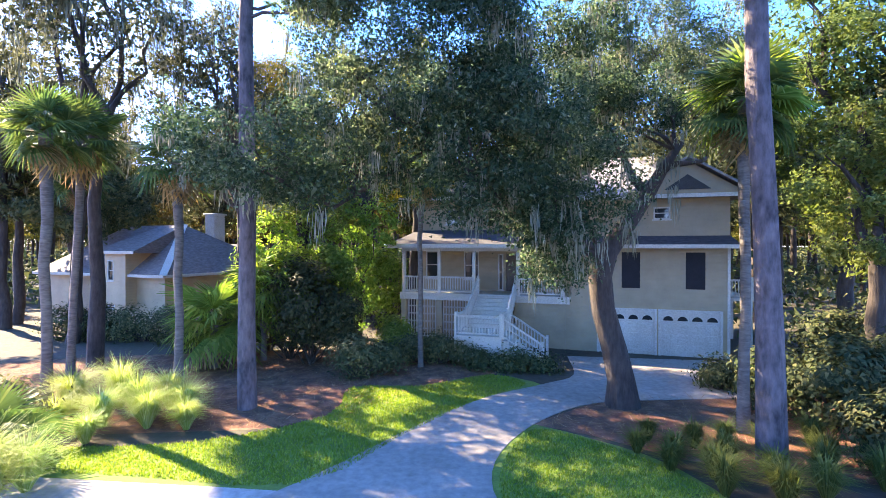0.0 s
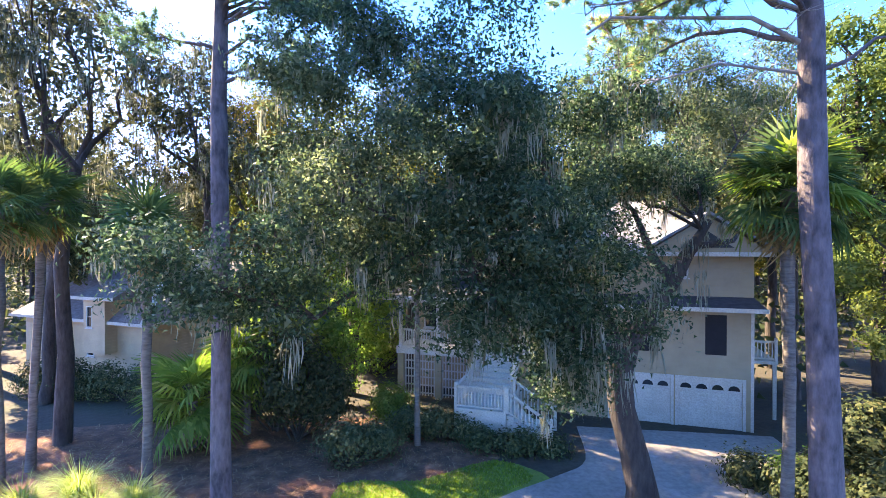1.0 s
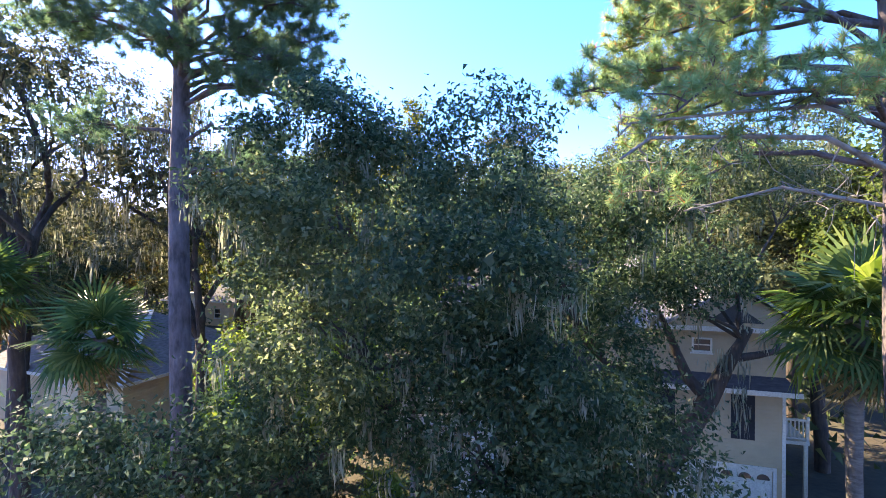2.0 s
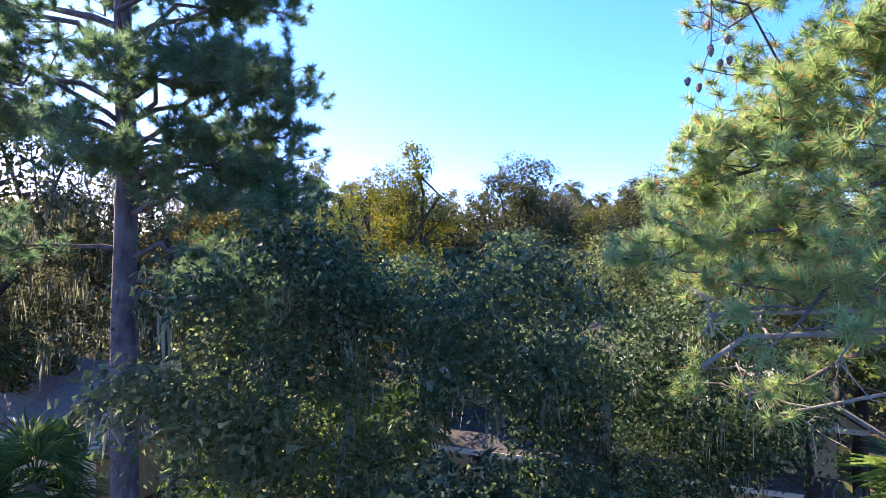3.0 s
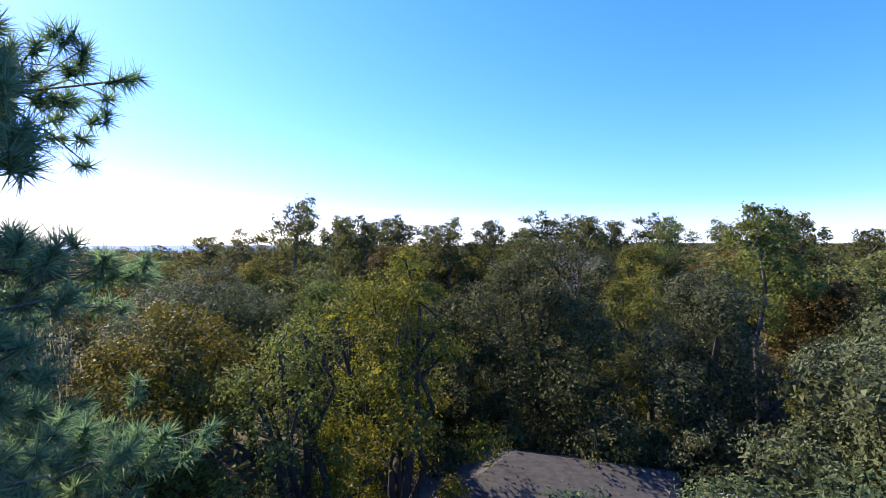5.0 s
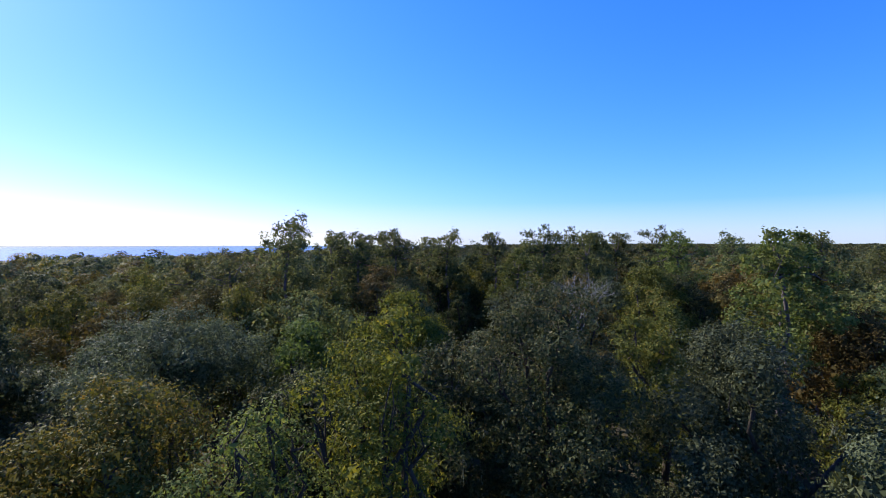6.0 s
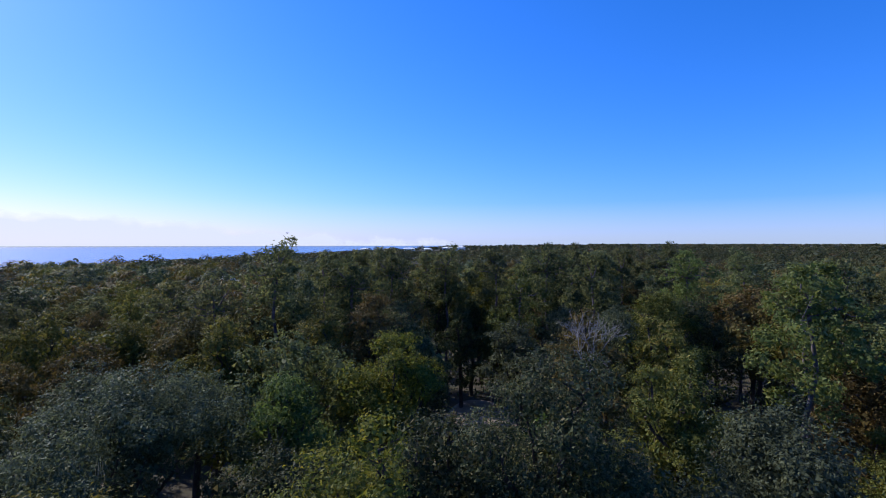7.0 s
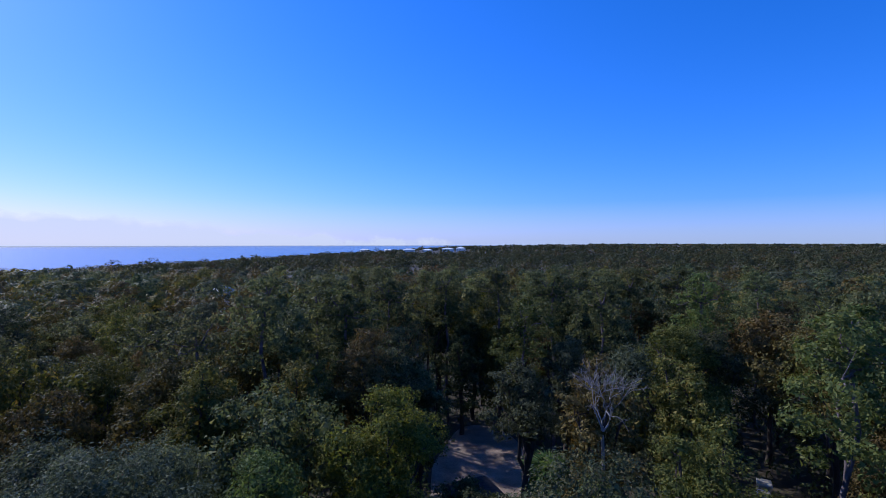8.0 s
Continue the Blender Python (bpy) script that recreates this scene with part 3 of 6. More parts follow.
# the leaning live oak beside the drive
def leaning_oak():
    rs = np.random.RandomState(5)
    bx, by = 6.0, 16.3
    lob = [(0.4, 12.9, 10.3, 3.2, 2.5, 3.4), (3.0, 13.4, 6.9, 2.1, 2.0, 3.0), (-2.6, 13.6, 10.6, 2.4, 2.1, 2.6), (2.5, 14.4, 10.8, 2.2, 1.9, 2.0),
           (-4.5, 11.9, 7.7, 1.9, 1.5, 1.7), (0.6, 12.1, 7.7, 2.8, 1.8, 2.1), (5.3, 16.4, 10.2, 1.8, 1.6, 1.6), (-1.0, 14.4, 8.0, 2.4, 1.8, 2.0), (8.0, 17.4, 10.6, 1.4, 1.2, 1.3),
           (5.0, 19.6, 12.6, 2.2, 1.8, 2.0), (8.4, 19.4, 13.6, 2.8, 2.2, 2.8), (6.4, 21.0, 12.6, 2.6, 2.0, 2.0), (11.0, 20.6, 14.4, 2.6, 2.2, 2.8), (2.6, 20.4, 11.9, 1.8, 1.5, 1.8),
           (3.7, 14.6, 8.7, 1.4, 1.5, 1.6), (2.4, 20.6, 13.2, 1.6, 1.3, 1.2), (-0.6, 12.7, 12.7, 1.9, 1.6, 1.7), (5.5, 16.2, 9.4, 1.5, 1.3, 1.1), (1.5, 11.9, 6.3, 1.5, 1.3, 1.2), (2.9, 12.8, 5.4, 1.1, 1.0, 1.0),
           (-3.9, 12.0, 6.9, 1.8, 1.4, 1.0), (1.0, 11.3, 9.7, 1.7, 1.3, 1.7), (-2.6, 12.6, 12.2, 1.6, 1.4, 1.6), (-2.2, 12.2, 9.0, 1.7, 1.3, 1.6), (4.6, 15.2, 12.2, 1.5, 1.3, 1.3), (3.4, 14.4, 4.7, 1.1, 0.9, 1.1), (2.5, 13.9, 5.6, 1.2, 1.0, 1.2), (-2.4, 13.4, 13.0, 1.6, 1.4, 1.2), (-1.4, 21.0, 12.2, 1.6, 1.4, 1.3), (0.2, 18.4, 11.4, 1.5, 1.3, 1.3), (1.0, 21.4, 12.0, 1.6, 1.4, 1.5), (3.4, 22.2, 12.2, 1.6, 1.3, 1.4), (4.6, 18.6, 9.6, 1.7, 1.4, 1.3)]
    lob = [(x - bx, y - by, z, a, b, c) for x, y, z, a, b, c in lob]
    heads = []
    for x, y, z, a, b, c in lob:
        for k in range(7):
            d = unit(rs.normal(size=3))
            r = 0.42 * rs.uniform(0.8, 1.2)
            heads.append((x + d[0] * a * 0.66, y + d[1] * b * 0.66, z + d[2] * c * 0.66, a * r, b * r, c * r * 0.85))
    crowns, mids = [], []
    # lobes towards the sun, given the leaf colour with sunlight in it
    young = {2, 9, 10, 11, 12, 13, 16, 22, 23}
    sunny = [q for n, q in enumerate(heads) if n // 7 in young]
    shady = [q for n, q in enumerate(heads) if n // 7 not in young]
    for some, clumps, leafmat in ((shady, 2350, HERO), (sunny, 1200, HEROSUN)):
        places, ways, mid = clumped(some, clumps, 58, rs, 0.24, -0.7, (0.55, 1.12), 0.8)
        crown = Pile().add(blades(places, ways, 0.057, 0.032, rs))
        inner = np.array(some)[rs.randint(0, len(some), clumps // 4)]
        way = unit(rs.normal(size=(clumps // 4, 3)))
        crown.add(blades(inner[:, :3] + way * inner[:, 3:] * 0.6, unit(way + 0.4 * rs.normal(size=way.shape)), 0.13, 0.085, rs))
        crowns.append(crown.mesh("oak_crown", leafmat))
        mids.append(mid)
    mids = np.concatenate(mids)
    wood, bole = Pile(), Pile()
    stem = np.array([(0, 0, -0.25), (-0.1, 0, 0.9), (-0.3, 0, 1.9), (-0.65, 0, 3.2), (-0.8, -0.1, 4.3), (-0.6, -0.1, 5.1)])
    bole.add(tube(stem, [0.62, 0.44, 0.40, 0.38, 0.40, 0.36], 12, rs, 0.06))
    arm = np.array([(-0.65, -0.1, 5.0), (0.1, 0, 6.0), (0.9, 0.1, 7.1), (1.4, 0.2, 7.9), (2.1, 0.4, 8.8)])
    wood.add(tube(arm, [0.34, 0.29, 0.24, 0.18, 0.10], 9, rs, 0.05))
    wood.add(tube(bend((0.9, 0.1, 7.0), (-0.6, 0.6, 9.6), rs, 6, 0.04), np.linspace(0.17, 0.05, 6), 7))
    wood.add(tube(bend((1.3, 0.2, 7.7), (3.2, 0.8, 8.4), rs, 5, 0.05), np.linspace(0.14, 0.05, 5), 7))
    limbs(wood, np.array((-0.7, -0.1, 4.9)), lob[:6] + lob[7:8], mids, rs, 0.14, 10)
    limbs(wood, np.array((1.9, 0.35, 8.5)), [lob[6]] + lob[8:13], mids, rs, 0.055, 10)
    low = mids[(rs.uniform(size=len(mids)) < 0.11)]
    round_arm = arm[rs.randint(1, 5, 26)] + rs.normal(size=(26, 3)) * [0.5, 0.3, 0.2]
    hang = Pile().add(moss_strands(np.concatenate([low - [0, 0, 0.2], round_arm]), rs, 0.85, 18, 0.013)).mesh("oak_moss", MOSS)
    return bole.mesh("oak_trunk", OAKBARK, True), wood.mesh("oak_bough", OAKBARK, True), crowns, hang, stand(bx, by)


t, w, c, h, m = leaning_oak()
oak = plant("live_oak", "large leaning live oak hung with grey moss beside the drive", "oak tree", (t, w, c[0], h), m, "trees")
tagged(child("crown", c[1], oak, "grey-green upper crown with sunlight put into its leaf colour"), kind="stuff")


def dead_boughs(lines, seed, twigs, reach=1.0):
    """Bare grey boughs with forking dead twigs."""
    rs = np.random.RandomState(seed)
    pile = Pile()
    for pts, thick in lines:
        pts = np.array(pts, float)
        pile.add(tube(pts, np.linspace(thick, thick * 0.4, len(pts)), 7, rs, 0.08))
        for _ in range(twigs):
            k = rs.randint(1, len(pts))
            p = pts[k - 1] + (pts[k] - pts[k - 1]) * rs.uniform()
            q = p + unit(rs.normal(size=3)) * rs.uniform(0.4, 1.1) * reach
            pile.add(tube(bend(p, q, rs, 4, 0.1), np.linspace(thick * 0.4, 0.005, 4), 5))
            for _ in range(3):
                pile.add(tube(bend(p + (q - p) * rs.uniform(0.4, 1), q + rs.normal(size=3) * 0.4 * reach, rs, 3, 0.1), [0.014 * reach, 0.01 * reach, 0.004], 4))
    return pile



# the two tall pines by the road
plant("pine_tree", "tall straight dark pine with long drooping boughs", "pine tree",
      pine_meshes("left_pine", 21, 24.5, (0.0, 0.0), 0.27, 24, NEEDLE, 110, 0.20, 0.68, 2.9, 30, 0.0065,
                  extra=[(15.6, (3.4, -0.6, 16.5), 60), (17.0, (3.4, -1.2, 18.2), 60), (18.6, (3.3, -0.8, 19.4), 50), (17.6, (2.6, -0.9, 18.2), 60), (17.8, (3.0, 0.4, 18.6), 60), (19.2, (2.8, 0.2, 20.2), 60),
                         (16.4, (2.6, -1.6, 17.0), 60), (16.2, (3.5, 0.4, 16.9), 70), (15.9, (2.8, -1.5, 16.6), 70), (15.0, (3.0, 0.7, 15.6), 60), (14.8, (2.5, -0.9, 15.2), 60), (15.2, (3.3, -0.2, 15.9), 70),
                         (16.6, (3.4, -0.3, 17.1), 60), (15.4, (2.4, 1.6, 16.2), 50), (16.0, (1.2, -2.2, 16.6), 60), (15.8, (-3.2, -0.6, 16.0), 45), (16.6, (-2.2, -2.0, 17.0), 45), (17.4, (-3.2, 0.8, 17.8), 45), (15.2, (0.6, -2.4, 15.6), 40),
                         (13.5, (2.7, -1.0, 13.3), 55), (13.1, (2.5, 0.7, 12.9), 55), (12.7, (3.0, -0.3, 12.5), 50), (13.7, (-2.0, -0.8, 13.5), 45), (14.8, (3.0, -0.2, 15.0), 75), (15.0, (3.3, 0.8, 15.1), 65), (14.4, (3.3, -0.4, 14.5), 60), (14.3, (2.7, -1.4, 14.4), 55), (14.5, (3.4, 0.6, 14.7), 55), (15.8, (-2.3, -1.0, 16.0), 45), (15.9, (-2.7, 0.6, 16.2), 45), (15.0, (1.0, -2.2, 15.2), 60), (16.2, (-1.6, -1.9, 16.6), 45),
                         (15.6, (2.0, -0.8, 15.8), 60), (16.0, (-1.8, -1.2, 16.4), 50), (18.0, (2.2, -1.4, 18.8), 55), (18.8, (1.8, -1.6, 19.6), 55), (19.6, (2.6, -0.4, 20.4), 50)]),
      stand(-6.4, 16.1), "trees")
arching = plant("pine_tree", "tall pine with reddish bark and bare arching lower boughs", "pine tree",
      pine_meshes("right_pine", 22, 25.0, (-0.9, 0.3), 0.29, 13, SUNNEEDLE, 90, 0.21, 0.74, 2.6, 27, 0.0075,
                  extra=[(12.3, (-4.2, 0.6, 11.9), 30), (13.6, (-4.9, 1.0, 13.8), 90), (12.9, (-2.4, 0.6, 13.4), 6), (11.3, (1.6, 0.0, 12.4), 8),
                         (15.6, (-3.3, 1.8, 16.4), 70), (17.2, (-3.6, 2.2, 17.2), 70), (14.6, (-3.2, 3.0, 15.0), 70), (14.2, (-2.6, 2.0, 13.9), 60),
                         (16.0, (-2.8, 0.2, 16.2), 60), (17.0, (-2.4, -1.2, 17.4), 50), (15.2, (-1.6, -2.2, 15.6), 50), (14.4, (-3.6, -0.4, 14.4), 70), (13.0, (-4.4, -0.6, 13.0), 80), (13.4, (-4.0, 1.8, 13.2), 80), (12.8, (-2.6, -1.8, 13.0), 60), (13.8, (-5.4, 0.4, 13.6), 60),
                         (15.0, (-4.4, 0.9, 15.0), 80), (15.6, (-3.8, 1.0, 15.6), 80), (15.8, (-3.0, -0.4, 16.2), 80), (14.6, (-4.8, 1.4, 14.6), 80), (15.2, (-3.4, 2.2, 15.4), 80)]),
      stand(8.0, 11.9), "trees")

dead = dead_boughs([([(-0.5, 0.1, 12.2), (-1.6, 0.1, 12.75), (-2.8, 0.2, 12.8), (-4.5, 0.1, 12.75), (-5.0, 0.1, 12.4)], 0.06), ([(-0.5, 0.1, 12.9), (-1.8, 0.0, 13.25), (-3.2, -0.2, 13.1), (-4.9, 0.2, 13.0)], 0.045),
                    ([(-0.4, 0.1, 11.6), (-2.0, 0.6, 12.0), (-3.6, 0.8, 11.6)], 0.04)], 77, 9, 0.7)
tagged(child("dead_bough", dead.mesh("dead_bough", DEADWOOD, True), arching, "bare pale grey dead boughs"), kind="stuff")
# a drooping twig with cones on it
drooping = dead_boughs([([(-3.0, 1.6, 16.3), (-4.0, 0.9, 17.0), (-4.7, 0.5, 16.9), (-4.75, 0.4, 16.3), (-4.9, 0.35, 15.9)], 0.016)], 78, 12, 0.3)
child("twig", drooping.mesh("twig", PINEBARK, True), arching)
_rs = np.random.RandomState(79)
_cone = Pile().add(tube([(0, 0, 0), (0, 0, -0.02), (0, 0, -0.05), (0, 0, -0.09), (0, 0, -0.12)], [0.008, 0.032, 0.042, 0.03, 0.006], 8, _rs, 0.12)).mesh("cone", PINEBARK, False)
for _k in range(9):
    child("cone", _cone, arching, "", Matrix.Translation((-4.8 + _rs.normal() * 0.2, 0.4 + _rs.normal() * 0.2, 16.3 + _rs.normal() * 0.3)))


# ---- palms ----
def frond_mesh(seed, mat, petiole=0.7, blade=0.95, leaflets=26, droop=0.35):
    """A fan frond: stalk along +x, folded leaflets that spread and droop at the ends."""
    rs = np.random.RandomState(seed)
    pile = Pile()
    pile.add(tube([(0, 0, 0), (petiole * 0.5, 0, 0.05), (petiole, 0, 0.04)], [0.02, 0.015, 0.012], 4))
    for k in range(leaflets):
        a = radians(-115 + 230 * k / (leaflets - 1))
        ln = blade * (0.72 + 0.28 * math.cos(a * 0.7)) * rs.uniform(0.9, 1.06)
        d = np.array([math.cos(a), math.sin(a), 0.0])
        s = np.array([-math.sin(a), math.cos(a), 0.0]) * 0.034
        o = np.array([petiole, 0, 0.04])
        p1 = o + d * ln * 0.55 + [0, 0, -droop * 0.12 * ln]
        p2 = o + d * ln + [0, 0, -droop * ln * rs.uniform(0.7, 1.3)]
        v = np.array([o, o, p1 - s + [0, 0, 0.015], p1 + s - [0, 0, 0.015], p2, p2])
        v[4] -= s * 0.15
        v[5] += s * 0.15
        pile.add((v, np.array([[0, 2, 3, 1], [2, 4, 5, 3]])))
    return pile.mesh("frond", mat)


FRONDS = [frond_mesh(31, PALM), frond_mesh(32, PALM, 0.6, 0.9, 24, 0.55), frond_mesh(33, PALM, 0.8, 1.0, 26, 0.2)]
DEADFROND = frond_mesh(34, DRYPALM, 0.5, 0.85, 18, 0.8)


# brighter copies of the fronds, with sunlight put into the leaf colour
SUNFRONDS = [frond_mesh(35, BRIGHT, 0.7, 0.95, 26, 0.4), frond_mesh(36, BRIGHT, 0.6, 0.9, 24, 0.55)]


def palm(label, x, y, high, seed, size=1.0, count=34, dead=7, thick=0.15, lean=(0, 0), fronds=None):
    rs = np.random.RandomState(seed)
    ob = thing("palm_tree", label, "palm tree", "palms", "", stand(x, y))
    top = np.array([lean[0], lean[1], high])
    line = np.array([top * s + [0, 0, -0.15 * (s == 0)] for s in np.linspace(0, 1, 7)])
    line[1:-1, :2] += rs.normal(size=(5, 2)) * 0.03
    child("trunk", Pile().add(tube(line, thick * np.array([1.25, 1.0, 0.95, 0.95, 1.0, 1.15, 1.3]), 10, rs, 0.06)).mesh("palm_trunk", PALMBARK, True), ob)
    for k in range(count + dead):
        old = k >= count
        up = radians(-62 if old else 78 - 118 * (k / count) ** 0.8) + rs.normal() * 0.1
        s = size * rs.uniform(0.85, 1.15)
        m = Matrix.LocRotScale(tuple(top - [0, 0, 0.25 * (k / count)]), Euler((rs.normal() * 0.35, -up, 2.4 * k + rs.normal() * 0.2), "XYZ"), (s, s, s))
        child("dead_frond" if old else "frond", DEADFROND if old else (fronds or FRONDS)[k % len(fronds or FRONDS)], ob, "dry tan hanging frond" if old else "", m)
    return ob


# every third frond of this palm has the sunlit colour
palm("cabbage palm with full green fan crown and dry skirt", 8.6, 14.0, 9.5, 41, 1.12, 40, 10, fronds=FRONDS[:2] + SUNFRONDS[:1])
palm("tall slim cabbage palm with dark shaded crown", -9.4, 17.5, 8.4, 42, 1.05, 34, 6, 0.15)
palm("tall cabbage palm with pale sunlit trunk", -14.7, 19.4, 9.6, 43, 1.1, 34, 6, 0.14, (0.5, 0))
palm("cabbage palm with dark shaded crown", -13.6, 16.9, 9.3, 44, 1.0, 30, 6, 0.17)
palm("cabbage palm with dark shaded crown", -20.4, 27.5, 9.0, 45, 1.1, 30, 6)
palm("low bushy palmetto with sunlight put into its bright frond colour", -9.9, 21.4, 1.9, 46, 1.5, 30, 2, 0.14, fronds=SUNFRONDS)
palm("low bushy palmetto with sunlight put into its bright frond colour", -8.3, 22.8, 3.4, 47, 1.4, 28, 2, 0.14, fronds=SUNFRONDS)
palm("slim young palm against the porch", -0.95, 21.6, 8.4, 48, 0.9, 24, 4, 0.11)
palm("fan palm with a full green crown beside the clearing", 9.2, 61.5, 6.4, 51, 1.6, 34, 6, 0.16)
palm("silvery low palmetto beside the road", -10.6, 11.6, 0.8, 50, 0.9, 22, 2, 0.10)


# ---- houses ----
def opened_wall(name, mat, parent, x0, x1, z0, z1, y0, y1, holes, label=""):
    """A thick wall along x with real openings (x0, x1, z0, z1) through it."""
    xs = sorted({x0, x1, *(v for h in holes for v in h[:2])})
    zs = sorted({z0, z1, *(v for h in holes for v in h[2:])})
    bm = bmesh.new()
    for a, b in zip(xs, xs[1:]):
        for c, d in zip(zs, zs[1:]):
            if not any(h[0] <= (a + b) / 2 <= h[1] and h[2] <= (c + d) / 2 <= h[3] for h in holes):
                box(bm, a, b, y0, y1, c, d)
    bmesh.ops.remove_doubles(bm, verts=bm.verts[:], dist=1e-4)
    return part(name, bm, mat, parent, label)


def window_unit(parent, x0, x1, z0, z1, y, dark=False):
    """A framed sash window set into an opening of the wall whose face is at y."""
    bm = bmesh.new()
    t = 0.07
    for q in ((x0, x0 + t, z0, z1), (x1 - t, x1, z0, z1), (x0 + t, x1 - t, z0, z0 + t), (x0 + t, x1 - t, z1 - t, z1)):
        box(bm, q[0], q[1], y - 0.03, y + 0.08, q[2], q[3])
    win = part("window", bm, SHUTTER if dark else WHITE, parent)
    mid = (z0 + z1) / 2
    for c, d, back in ((z0 + t, mid - 0.02, 0.03), (mid + 0.02, z1 - t, 0.05)):
        box_part("pane", GLASS, win, x0 + t, x1 - t, y + back, y + back + 0.012, c, d)
    box_part("sash_rail", SHUTTER if dark else WHITE, win, x0 + t, x1 - t, y + 0.01, y + 0.06, mid - 0.02, mid + 0.02)
    if not dark:
        box_part("sill", WHITE, win, x0 - 0.06, x1 + 0.06, y - 0.08, y + 0.0, z0 - 0.06, z0 - 0.003)
    return win


def hip_roof(name, mat, parent, x0, x1, y0, y1, z0, z1, ridge, thick=0.16, label=""):
    """A hipped roof with eaves; ridge: (x, y) of both ridge ends."""
    (ax, ay), (bx, by) = ridge
    A, B, C, D = (x0, y0), (x1, y0), (x1, y1), (x0, y1)
    lo = [(*p, z0) for p in (A, B, C, D)]
    up = [(*p, z0 + thick) for p in (A, B, C, D)]
    R, S = (ax, ay, z1), (bx, by, z1)
    faces = [[lo[3], lo[2], lo[1], lo[0]]] + [[lo[k], lo[(k + 1) % 4], up[(k + 1) % 4], up[k]] for k in range(4)]
    faces += [[up[0], up[1], S, R], [up[1], up[2], S], [up[2], up[3], R, S], [up[3], up[0], R]]
    return solid_part(name, mat, parent, faces, label)


BALUSTER = bpy.data.meshes.new("baluster")
_bm = bmesh.new()
box(_bm, -0.022, 0.022, -0.022, 0.022, 0.0, 0.78)
_bm.to_mesh(BALUSTER)
_bm.free()
BALUSTER.materials.append(WHITE)


def railing(parent, a, b, za, zb, gap=0.14, post=True):
    """A white railing from a to b (x, y) on floors za and zb: rails, posts and each baluster."""
    a, b = Vector((*a, za)), Vector((*b, zb))
    n = max(int((b - a).to_2d().length / gap), 2)
    rail = thing("railing", "white painted railing", "railing")
    rail.parent = parent
    for h, t in ((0.84, 0.09), (0.08, 0.06)):
        d = (b - a)
        bm = bmesh.new()
        vs = box(bm, 0, 1, -0.045, 0.045, 0, t)
        side = Vector((-d.y, d.x, 0)).normalized()
        for v in vs:
            p = a + d * v.co.x + side * v.co.y + Vector((0, 0, v.co.z + h))
            v.co = p
        part("rail", bm, WHITE, rail)
    for k in range(1, n):
        p = a + (b - a) * k / n
        child("baluster", BALUSTER, rail, "", Matrix.Translation(p + Vector((0, 0, 0.11))))
    if post:
        for p in (a, b):
            box_part("post", WHITE, rail, p.x - 0.06, p.x + 0.06, p.y - 0.06, p.y + 0.06, p.z + 0.0, p.z + 1.05, "", 0.01)
    del rail["category"]
    return rail


